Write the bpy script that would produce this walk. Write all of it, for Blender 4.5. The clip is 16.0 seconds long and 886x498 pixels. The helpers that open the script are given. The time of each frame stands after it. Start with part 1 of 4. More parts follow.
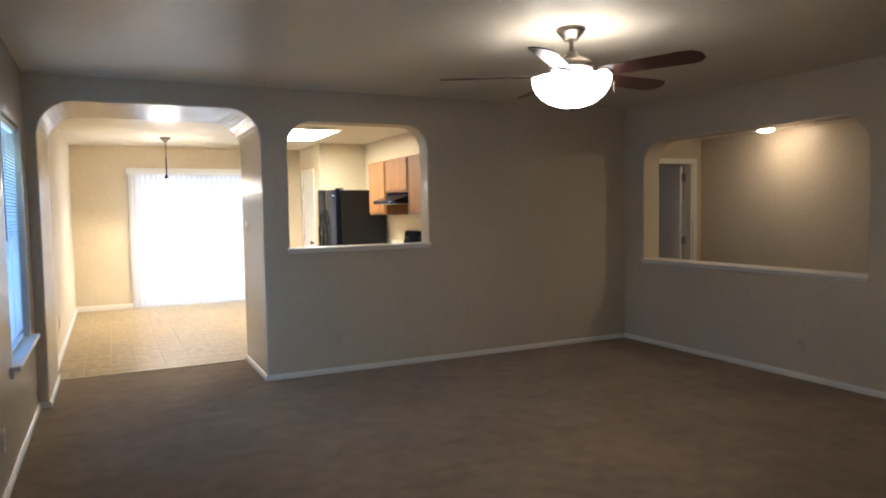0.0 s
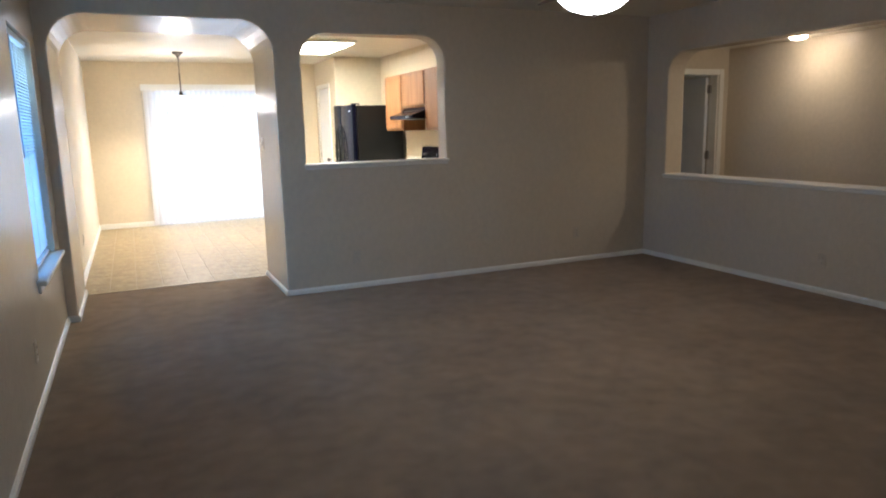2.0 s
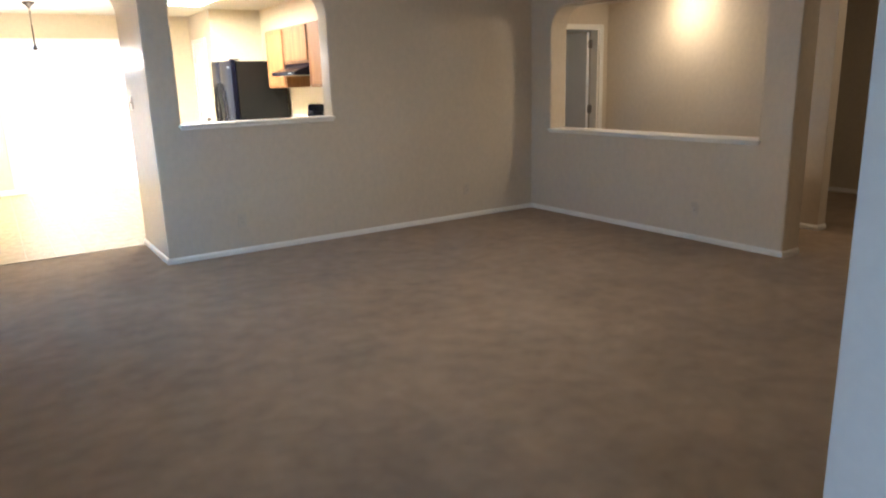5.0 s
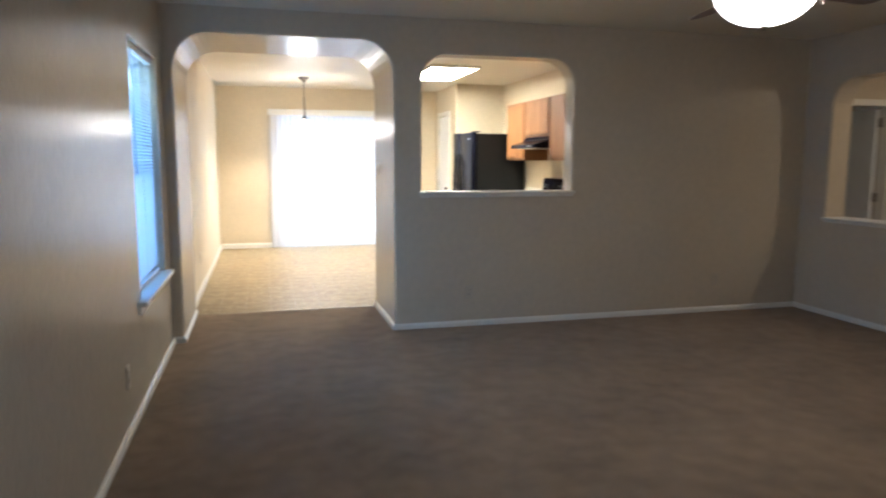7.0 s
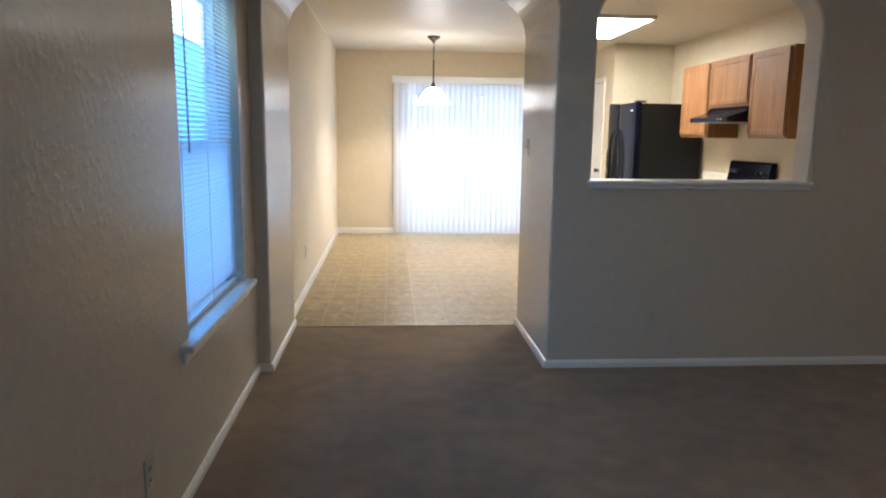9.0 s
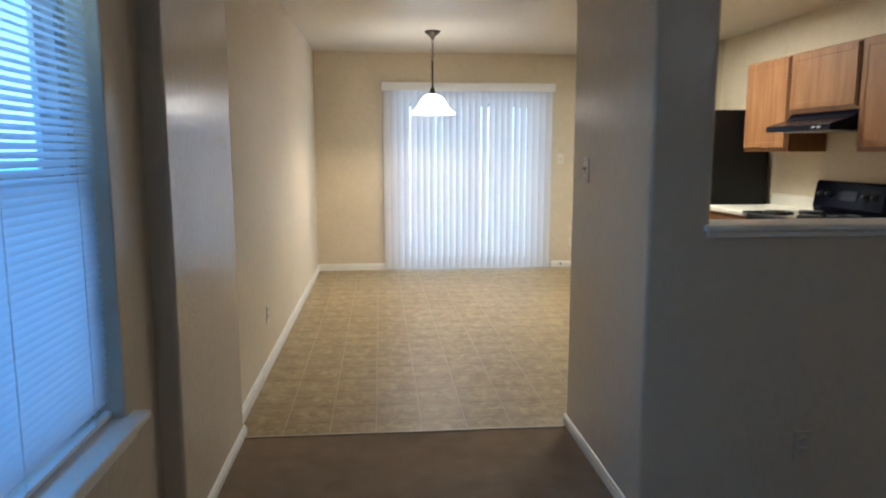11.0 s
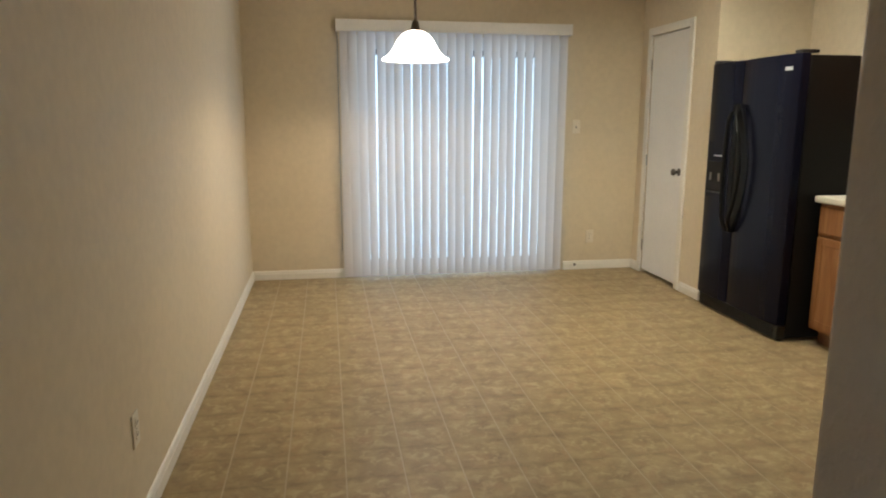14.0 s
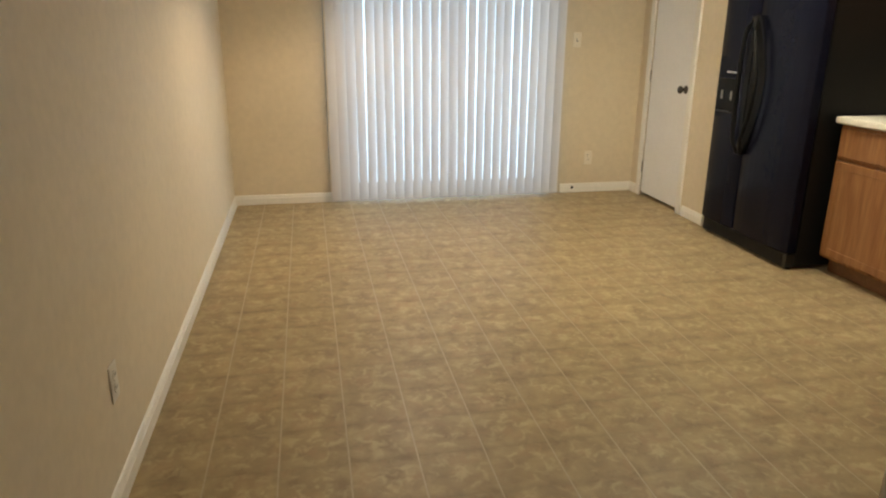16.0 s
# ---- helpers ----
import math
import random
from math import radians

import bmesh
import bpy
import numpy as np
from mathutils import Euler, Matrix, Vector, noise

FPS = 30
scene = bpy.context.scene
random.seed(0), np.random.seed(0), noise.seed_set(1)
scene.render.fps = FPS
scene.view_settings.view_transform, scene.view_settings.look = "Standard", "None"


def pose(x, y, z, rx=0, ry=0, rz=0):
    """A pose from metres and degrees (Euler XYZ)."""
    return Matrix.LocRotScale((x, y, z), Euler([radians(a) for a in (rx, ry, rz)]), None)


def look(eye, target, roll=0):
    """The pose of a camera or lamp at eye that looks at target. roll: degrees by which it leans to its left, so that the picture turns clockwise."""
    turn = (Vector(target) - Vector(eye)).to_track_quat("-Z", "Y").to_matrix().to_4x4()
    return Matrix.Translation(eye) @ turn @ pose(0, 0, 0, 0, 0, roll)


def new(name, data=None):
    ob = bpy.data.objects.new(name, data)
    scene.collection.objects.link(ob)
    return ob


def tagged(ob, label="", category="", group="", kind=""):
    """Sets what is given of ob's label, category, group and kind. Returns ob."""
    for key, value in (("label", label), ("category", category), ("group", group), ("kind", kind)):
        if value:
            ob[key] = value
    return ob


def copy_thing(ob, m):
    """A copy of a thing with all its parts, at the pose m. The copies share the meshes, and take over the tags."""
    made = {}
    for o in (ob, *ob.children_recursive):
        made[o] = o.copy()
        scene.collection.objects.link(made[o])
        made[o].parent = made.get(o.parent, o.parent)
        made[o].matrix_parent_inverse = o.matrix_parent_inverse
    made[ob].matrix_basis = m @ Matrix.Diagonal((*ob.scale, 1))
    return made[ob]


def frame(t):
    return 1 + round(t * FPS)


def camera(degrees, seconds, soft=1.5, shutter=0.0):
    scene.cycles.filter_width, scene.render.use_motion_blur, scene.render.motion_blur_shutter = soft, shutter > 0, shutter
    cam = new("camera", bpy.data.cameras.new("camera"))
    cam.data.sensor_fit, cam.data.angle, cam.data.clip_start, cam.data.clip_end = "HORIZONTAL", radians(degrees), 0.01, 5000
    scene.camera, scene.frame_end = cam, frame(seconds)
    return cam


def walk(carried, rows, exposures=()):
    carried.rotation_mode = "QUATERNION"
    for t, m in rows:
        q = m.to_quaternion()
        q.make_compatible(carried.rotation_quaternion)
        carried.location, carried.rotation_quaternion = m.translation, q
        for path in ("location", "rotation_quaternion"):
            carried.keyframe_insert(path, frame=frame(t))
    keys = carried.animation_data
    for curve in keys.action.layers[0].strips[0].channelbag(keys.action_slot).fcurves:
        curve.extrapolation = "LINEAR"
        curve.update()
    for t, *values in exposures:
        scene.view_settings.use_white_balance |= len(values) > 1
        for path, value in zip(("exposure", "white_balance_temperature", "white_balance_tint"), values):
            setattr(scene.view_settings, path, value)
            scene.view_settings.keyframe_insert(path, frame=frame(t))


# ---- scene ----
cam = camera(65.6, 16.0, soft=2.0, shutter=0.4)
PATH = [
    (0, (0.146, -0.238, 1.42), (1.016, 1.559, 1.306), -1.0),
    (0.5, (0.15, -0.245, 1.419), (1.003, 1.558, 1.272), -1.0),
    (1, (0.154, -0.233, 1.408), (0.989, 1.572, 1.2), -1.4),
    (1.5, (0.157, -0.222, 1.407), (0.976, 1.581, 1.122), -1.2),
    (2, (0.164, -0.22, 1.401), (0.969, 1.577, 1.051), -1.4),
    (2.5, (0.166, -0.232, 1.399), (0.981, 1.55, 1.001), -1.7),
    (3, (0.183, -0.252, 1.408), (1.04, 1.498, 0.959), -2.0),
    (3.5, (0.188, -0.242, 1.394), (1.1, 1.467, 0.898), -2.9),
    (4, (0.18, -0.209, 1.376), (1.161, 1.446, 0.829), -2.6),
    (4.2, (0.199, -0.203, 1.374), (1.203, 1.432, 0.81), -2.6),
    (6.3, (0.234, -0.109, 1.425), (1.277, 1.585, 1.225), -0.6),
    (6.5, (0.236, -0.072, 1.41), (1.159, 1.692, 1.218), -0.3),
    (7, (0.294, 0.224, 1.368), (0.797, 2.143, 1.111), 0.2),
    (7.5, (0.271, 0.57, 1.352), (0.623, 2.519, 1.068), 1.3),
    (8, (0.315, 0.93, 1.338), (0.612, 2.88, 1.009), 1.3),
    (8.5, (0.368, 1.316, 1.353), (0.516, 3.283, 1.026), 0.6),
    (8.7, (0.378, 1.483, 1.357), (0.526, 3.45, 1.025), 0.7),
    (10.8, (0.353, 3.109, 1.37), (0.549, 5.082, 1.104), 0.4),
    (11, (0.373, 3.291, 1.369), (0.553, 5.263, 1.087), -0.0),
    (11.5, (0.334, 3.689, 1.376), (0.462, 5.659, 1.057), 0.0),
    (12, (0.272, 4.053, 1.386), (0.354, 6.026, 1.072), 0.6),
    (12.5, (0.292, 4.447, 1.38), (0.396, 6.417, 1.048), 0.4),
    (13, (0.281, 4.78, 1.382), (0.406, 6.745, 1.028), 0.5),
    (13.5, (0.267, 5.084, 1.38), (0.548, 7.032, 1.027), 0.7),
    (14, (0.303, 5.362, 1.365), (0.628, 7.299, 0.987), 0.1),
    (14.5, (0.314, 5.491, 1.363), (0.644, 7.417, 0.936), 0.4),
    (15, (0.29, 5.577, 1.353), (0.643, 7.467, 0.799), 0.2),
    (15.5, (0.283, 5.601, 1.354), (0.657, 7.452, 0.696), 0.1),
    (16, (0.269, 5.623, 1.361), (0.632, 7.493, 0.751), 0.3),
]

# ---- world, sun and exposure ----
EXPOSE = [(0.0, 1.45, 6150, 13), (1.5, 1.5, 5700, 12), (2.5, 1.8, 5700, 12), (4.0, 2.47, 5850, 13), (6.4, 2.23, 5950, 12), (7.1, 1.47, 5750, 12),
          (8.6, 1.18, 5600, 12.5), (10.9, 0.45, 5700, 11), (12.5, 0.23, 5850, 10), (13.5, 0.02, 6250, 10), (14.5, -0.08, 6500, 11), (16.0, 0.05, 6800, 11)]
walk(cam, [(t, look(eye, target, roll)) for t, eye, target, roll in PATH], EXPOSE)

world = bpy.data.worlds.new("sky_world")
scene.world = world
world.use_nodes = True
wn = world.node_tree.nodes
sky = wn.new("ShaderNodeTexSky")
sky.sky_type = "NISHITA"
sky.sun_disc = False
sky.sun_elevation = radians(38)
sky.sun_rotation = radians(90)
wn["Background"].inputs["Strength"].default_value = 0.13
world.node_tree.links.new(sky.outputs[0], wn["Background"].inputs["Color"])

sun_data = bpy.data.lights.new("sun", "SUN")
sun_data.energy, sun_data.angle, sun_data.color = 1.2, radians(10), (1.0, 0.94, 0.86)
sun = new("sun", sun_data)
sun.matrix_world = look((40, 2, 32), (0, 2, 0))

BOWL_GLOW, SHADE_GLOW, BULB, PANEL_GLOW, HALL_GLOW = 5.7, 9.5, 26.0, 18.5, 36.0


def skylight(name, at, target, width, height, power, colour):
    """Daylight that falls in through an opening."""
    d = bpy.data.lights.new(name, "AREA")
    d.shape, d.size, d.size_y = "RECTANGLE", width, height
    d.energy, d.color = power, colour
    new(name, d).matrix_world = look(at, target)


skylight("patio_daylight", (1.415, 11.245, 1.02), (1.415, 0, 1.02), 1.74, 1.98, 11, (0.40, 0.66, 1.0))
skylight("window_daylight", (-0.62, 5.0, 1.22), (6, 5.0, 1.22), 1.60, 1.16, 13, (0.10, 0.42, 1.0))
skylight("window_open_sky", (-0.62, 5.0, 1.96), (6, 5.0, 1.96), 1.60, 0.30, 7.5, (0.55, 0.85, 1.0))
skylight("entry_daylight", (1.05, -0.75, 1.0), (1.05, 6, 0.6), 0.9, 1.9, 1.5, (0.25, 0.56, 1.0))

# ---- materials ----


def link(m, a, b):
    m.node_tree.links.new(a, b)


def mat(name, base, rough=0.5, metal=0.0, var=0.1, scale=3.0, fine=40.0, bump=0.0, bscale=150.0, depth=0.002, spec=0.5, coat=0.0, rvar=0.06, stretch=(1, 1, 1), local=False, knock=False):
    """Paint, plastic, metal and the like: two scales of tone, a little uneven gloss, fine relief."""
    m = bpy.data.materials.new(name)
    m.use_nodes = True
    n = m.node_tree.nodes
    b = n["Principled BSDF"]
    b.inputs["Metallic"].default_value = metal
    b.inputs["Specular IOR Level"].default_value = spec
    b.inputs["Coat Weight"].default_value = coat
    if local:
        co = n.new("ShaderNodeTexCoord").outputs["Object"]
    else:
        co = n.new("ShaderNodeNewGeometry").outputs["Position"]
    mp = n.new("ShaderNodeMapping")
    mp.inputs["Scale"].default_value = stretch
    link(m, co, mp.inputs["Vector"])
    one, two = n.new("ShaderNodeTexNoise"), n.new("ShaderNodeTexNoise")
    one.inputs["Scale"].default_value, one.inputs["Detail"].default_value = scale, 4
    two.inputs["Scale"].default_value, two.inputs["Detail"].default_value = fine, 3
    for t in (one, two):
        link(m, mp.outputs[0], t.inputs["Vector"])
    add = n.new("ShaderNodeMath")
    add.operation = "ADD"
    link(m, one.outputs[0], add.inputs[0])
    link(m, two.outputs[0], add.inputs[1])
    rng = n.new("ShaderNodeMapRange")
    rng.inputs["From Min"].default_value, rng.inputs["From Max"].default_value = 0.7, 1.3
    link(m, add.outputs[0], rng.inputs["Value"])
    mix = n.new("ShaderNodeMix")
    mix.data_type = "RGBA"
    mix.inputs["A"].default_value = (*[c * (1 - var) for c in base], 1)
    mix.inputs["B"].default_value = (*[min(1, c * (1 + var)) for c in base], 1)
    link(m, rng.outputs[0], mix.inputs["Factor"])
    link(m, mix.outputs["Result"], b.inputs["Base Color"])
    rr = n.new("ShaderNodeMapRange")
    rr.inputs["From Min"].default_value, rr.inputs["From Max"].default_value = 0.3, 0.7
    rr.inputs["To Min"].default_value, rr.inputs["To Max"].default_value = max(0.02, rough - rvar), min(1, rough + rvar)
    link(m, one.outputs[0], rr.inputs["Value"])
    link(m, rr.outputs[0], b.inputs["Roughness"])
    if bump:
        bt = n.new("ShaderNodeTexNoise")
        bt.inputs["Scale"].default_value, bt.inputs["Detail"].default_value = bscale, 3
        link(m, mp.outputs[0], bt.inputs["Vector"])
        bp = n.new("ShaderNodeBump")
        bp.inputs["Strength"].default_value, bp.inputs["Distance"].default_value = bump, depth
        height = bt.outputs[0]
        if knock:
            flat = n.new("ShaderNodeMapRange")
            flat.interpolation_type = "SMOOTHSTEP"
            flat.inputs["From Min"].default_value, flat.inputs["From Max"].default_value = 0.47, 0.64
            link(m, height, flat.inputs["Value"])
            height = flat.outputs[0]
        link(m, height, bp.inputs["Height"])
        link(m, bp.outputs[0], b.inputs["Normal"])
    return m


def glowing(name, colour, strength, base=(0.85, 0.85, 0.82), rough=0.35):
    m = bpy.data.materials.new(name)
    m.use_nodes = True
    b = m.node_tree.nodes["Principled BSDF"]
    b.inputs["Base Color"].default_value = (*base, 1)
    b.inputs["Roughness"].default_value = rough
    b.inputs["Emission Color"].default_value = (*colour, 1)
    b.inputs["Emission Strength"].default_value = strength
    return m


def sheer(name, base, through_part, rough_tint=0.04):
    """Thin vinyl that lets light through."""
    m = bpy.data.materials.new(name)
    m.use_nodes = True
    n = m.node_tree.nodes
    b = n["Principled BSDF"]
    b.inputs["Base Color"].default_value = (*base, 1)
    b.inputs["Roughness"].default_value = 0.45
    tr = n.new("ShaderNodeBsdfTranslucent")
    co = n.new("ShaderNodeNewGeometry")
    no = n.new("ShaderNodeTexNoise")
    no.inputs["Scale"].default_value = 30
    link(m, co.outputs["Position"], no.inputs["Vector"])
    mix = n.new("ShaderNodeMix")
    mix.data_type = "RGBA"
    mix.inputs["A"].default_value = (*[c * (1 - rough_tint) for c in base], 1)
    mix.inputs["B"].default_value = (*base, 1)
    link(m, no.outputs[0], mix.inputs["Factor"])
    link(m, mix.outputs["Result"], tr.inputs["Color"])
    sh = n.new("ShaderNodeMixShader")
    sh.inputs[0].default_value = through_part
    link(m, b.outputs[0], sh.inputs[1])
    link(m, tr.outputs[0], sh.inputs[2])
    link(m, sh.outputs[0], n["Material Output"].inputs["Surface"])
    return m


def glass(name):
    m = bpy.data.materials.new(name)
    m.use_nodes = True
    b = m.node_tree.nodes["Principled BSDF"]
    b.inputs["Base Color"].default_value = (0.93, 0.97, 0.96, 1)
    b.inputs["Roughness"].default_value = 0.0
    b.inputs["Transmission Weight"].default_value = 1.0
    b.inputs["IOR"].default_value = 1.45
    return m


def carpet_material():
    m = mat("carpet_pile", (0.305, 0.208, 0.126), rough=0.95, var=0.22, scale=1.9, fine=8.0, bump=0.0, spec=0.1)
    n = m.node_tree.nodes
    b = n["Principled BSDF"]
    b.inputs["Sheen Weight"].default_value = 0.18
    b.inputs["Sheen Roughness"].default_value = 0.6
    geo = n.new("ShaderNodeNewGeometry")
    tuft, lay = n.new("ShaderNodeTexNoise"), n.new("ShaderNodeTexNoise")
    tuft.inputs["Scale"].default_value, tuft.inputs["Detail"].default_value = 320, 2
    lay.inputs["Scale"].default_value, lay.inputs["Detail"].default_value = 9, 3
    lay.inputs["Distortion"].default_value = 0.2
    for t in (tuft, lay):
        link(m, geo.outputs["Position"], t.inputs["Vector"])
    s = n.new("ShaderNodeMath")
    s.operation = "MULTIPLY_ADD"
    s.inputs[1].default_value = 1.5
    link(m, lay.outputs[0], s.inputs[0])
    link(m, tuft.outputs[0], s.inputs[2])
    bp = n.new("ShaderNodeBump")
    bp.inputs["Strength"].default_value, bp.inputs["Distance"].default_value = 0.8, 0.008
    link(m, s.outputs[0], bp.inputs["Height"])
    link(m, bp.outputs[0], b.inputs["Normal"])
    return m


TILE, TX, TY = 0.2275, 0.113, 6.4445      # vinyl tile and the corner that the pattern starts from


def vinyl_material():
    """Sheet-vinyl tile print: tan ground, each tile with a curl of cream flecks, rust clouds and a darker border across."""
    m = bpy.data.materials.new("vinyl_tile")
    m.use_nodes = True
    n = m.node_tree.nodes
    b = n["Principled BSDF"]
    geo = n.new("ShaderNodeNewGeometry")

    def vec(op, a, value=None, other=None):
        q = n.new("ShaderNodeVectorMath")
        q.operation = op
        link(m, a, q.inputs[0])
        if value is not None:
            q.inputs[1].default_value = value
        if other is not None:
            link(m, other, q.inputs[1])
        return q.outputs[0]

    def noise(where, scale, detail, warp):
        t = n.new("ShaderNodeTexNoise")
        t.inputs["Scale"].default_value, t.inputs["Detail"].default_value, t.inputs["Distortion"].default_value = scale, detail, warp
        link(m, where, t.inputs["Vector"])
        return t.outputs[0]

    def ramp(value, lo, hi, a, z):
        q = n.new("ShaderNodeMapRange")
        q.interpolation_type = "SMOOTHSTEP"
        for k, v in (("From Min", lo), ("From Max", hi), ("To Min", a), ("To Max", z)):
            q.inputs[k].default_value = v
        link(m, value, q.inputs["Value"])
        return q.outputs[0]

    def times(a, c):
        q = n.new("ShaderNodeMath")
        q.operation = "MULTIPLY"
        link(m, a, q.inputs[0])
        link(m, c, q.inputs[1])
        return q.outputs[0]

    def blend(fac, a, colour):
        q = n.new("ShaderNodeMix")
        q.data_type = "RGBA"
        link(m, fac, q.inputs["Factor"])
        link(m, a, q.inputs["A"])
        q.inputs["B"].default_value = (*colour, 1)
        return q.outputs["Result"]

    pos = geo.outputs["Position"]
    grid = vec("SCALE", vec("SUBTRACT", pos, (TX, TY, 0)))
    grid.node.inputs["Scale"].default_value = 1 / TILE
    cell, inside = vec("FLOOR", grid), vec("FRACTION", grid)
    turn = n.new("ShaderNodeTexWhiteNoise")
    link(m, vec("MODULO", vec("ADD", cell, (30, 30, 0)), (3, 2, 1)), turn.inputs["Vector"])
    shift = vec("SCALE", turn.outputs["Color"])
    shift.node.inputs["Scale"].default_value = 9.0
    local = vec("ADD", inside, other=shift)
    ground = n.new("ShaderNodeValToRGB")
    ground.color_ramp.elements[0].position, ground.color_ramp.elements[0].color = 0.30, (0.262, 0.188, 0.104, 1)
    ground.color_ramp.elements[1].position, ground.color_ramp.elements[1].color = 0.72, (0.415, 0.318, 0.172, 1)
    ground.color_ramp.elements.new(0.52).color = (0.338, 0.254, 0.137, 1)
    link(m, noise(pos, 11.0, 5, 0.5), ground.inputs[0])
    near = vec("DISTANCE", vec("MULTIPLY", inside, (1, 1, 0)), (0.56, 0.55, 0))
    near = near.node.outputs["Value"]
    curl = times(ramp(noise(local, 5.2, 5, 0.7), 0.47, 0.66, 0.0, 0.60), ramp(near, 0.25, 0.62, 1.0, 0.22))
    tint = blend(ramp(noise(local, 2.6, 3, 0.6), 0.50, 0.68, 0.0, 0.50), ground.outputs[0], (0.365, 0.242, 0.134))
    tint = blend(curl, tint, (0.520, 0.425, 0.240))
    fleck = noise(pos, 85.0, 3, 0.4)
    tint = blend(ramp(fleck, 0.60, 0.72, 0.0, 0.22), tint, (0.20, 0.145, 0.085))
    sep, fold = n.new("ShaderNodeSeparateXYZ"), n.new("ShaderNodeMath")
    link(m, inside, sep.inputs[0])
    fold.operation = "PINGPONG"
    fold.inputs[1].default_value = 0.5
    link(m, sep.outputs["Y"], fold.inputs[0])
    wob = n.new("ShaderNodeMath")
    wob.operation = "MULTIPLY_ADD"
    wob.inputs[1].default_value = 0.26
    link(m, noise(pos, 16.0, 4, 0.6), wob.inputs[0])
    link(m, fold.outputs[0], wob.inputs[2])
    tone = n.new("ShaderNodeVectorMath")
    tone.operation = "SCALE"
    link(m, tint, tone.inputs[0])
    link(m, times(ramp(wob.outputs[0], 0.11, 0.27, 0.86, 1.0), ramp(noise(pos, 1.3, 2, 0.0), 0.3, 0.7, 0.94, 1.06)), tone.inputs["Scale"])
    link(m, tone.outputs[0], b.inputs["Base Color"])
    b.inputs["Specular IOR Level"].default_value = 0.32
    link(m, ramp(fleck, 0.2, 0.8, 0.36, 0.56), b.inputs["Roughness"])
    bp = n.new("ShaderNodeBump")
    bp.inputs["Strength"].default_value, bp.inputs["Distance"].default_value = 0.4, 0.002
    link(m, fleck, bp.inputs["Height"])
    link(m, bp.outputs[0], b.inputs["Normal"])
    return m


def oak_material():
    m = bpy.data.materials.new("golden_oak")
    m.use_nodes = True
    n = m.node_tree.nodes
    b = n["Principled BSDF"]
    b.inputs["Roughness"].default_value = 0.52
    b.inputs["Specular IOR Level"].default_value = 0.3
    geo, mp = n.new("ShaderNodeNewGeometry"), n.new("ShaderNodeMapping")
    mp.inputs["Scale"].default_value = (14, 14, 1.1)
    link(m, geo.outputs["Position"], mp.inputs["Vector"])
    g1, g2 = n.new("ShaderNodeTexNoise"), n.new("ShaderNodeTexNoise")
    g1.inputs["Scale"].default_value, g1.inputs["Detail"].default_value, g1.inputs["Distortion"].default_value = 1.5, 6, 0.8
    g2.inputs["Scale"].default_value, g2.inputs["Detail"].default_value = 9, 4
    for t in (g1, g2):
        link(m, mp.outputs[0], t.inputs["Vector"])
    ad = n.new("ShaderNodeMath")
    ad.operation = "MULTIPLY_ADD"
    ad.inputs[1].default_value = 0.4
    link(m, g2.outputs[0], ad.inputs[0])
    link(m, g1.outputs[0], ad.inputs[2])
    ramp = n.new("ShaderNodeValToRGB")
    ramp.color_ramp.elements[0].position, ramp.color_ramp.elements[0].color = 0.45, (0.20, 0.084, 0.031, 1)
    ramp.color_ramp.elements[1].position, ramp.color_ramp.elements[1].color = 0.95, (0.375, 0.180, 0.070, 1)
    link(m, ad.outputs[0], ramp.inputs[0])
    link(m, ramp.outputs[0], b.inputs["Base Color"])
    bp = n.new("ShaderNodeBump")
    bp.inputs["Strength"].default_value, bp.inputs["Distance"].default_value = 0.15, 0.001
    link(m, g2.outputs[0], bp.inputs["Height"])
    link(m, bp.outputs[0], b.inputs["Normal"])
    return m


WALL = mat("beige_wall_paint", (0.60, 0.517, 0.400), rough=0.205, var=0.05, scale=1.2, fine=25, bump=0.36, bscale=40, depth=0.0014, spec=0.14, rvar=0.012, stretch=(1, 1, 0.75), knock=True)
WALLFLAT = mat("beige_flat_wall_paint", (0.68, 0.585, 0.43), rough=0.62, var=0.05, scale=1.2, fine=25, bump=0.25, bscale=62, depth=0.002, spec=0.3, rvar=0.03)
CEIL = mat("ceiling_paint", (0.70, 0.645, 0.535), rough=0.4, var=0.05, scale=1.0, fine=30, bump=0.2, bscale=70, depth=0.004, spec=0.4, rvar=0.015)
TRIM = mat("white_trim_paint", (0.80, 0.77, 0.70), rough=0.34, var=0.04, scale=4, fine=30, bump=0.08, bscale=60)
DOORWHITE = mat("white_door_paint", (0.79, 0.78, 0.75), rough=0.38, var=0.03, scale=3, fine=40, bump=0.1, bscale=90)
CARPET = carpet_material()
VINYL = vinyl_material()
JOINT = mat("vinyl_joint", (0.415, 0.33, 0.205), rough=0.4, var=0.12, scale=6, fine=60)
OAK = oak_material()
# Oak darkened in colour for the shade on finger pulls and toe kicks.
OAKSHADE = mat("shadowed_oak_edge", (0.17, 0.08, 0.035), rough=0.5, var=0.2, scale=8, fine=60)
LAMINATE = mat("cream_laminate", (0.74, 0.70, 0.60), rough=0.35, var=0.04, scale=10, fine=200)
BLACKGLOSS = mat("black_appliance_enamel", (0.005, 0.0056, 0.013), rough=0.22, var=0.15, scale=3, fine=90, bump=0.12, bscale=260, depth=0.0008, spec=0.12, rvar=0.01)
BLACKSIDE = mat("black_textured_steel", (0.007, 0.007, 0.007), rough=0.5, var=0.2, scale=4, fine=120, bump=0.25, bscale=350, depth=0.0008, spec=0.25)
BLACKPLASTIC = mat("black_plastic", (0.010, 0.010, 0.011), rough=0.35, var=0.2, scale=8, fine=90)
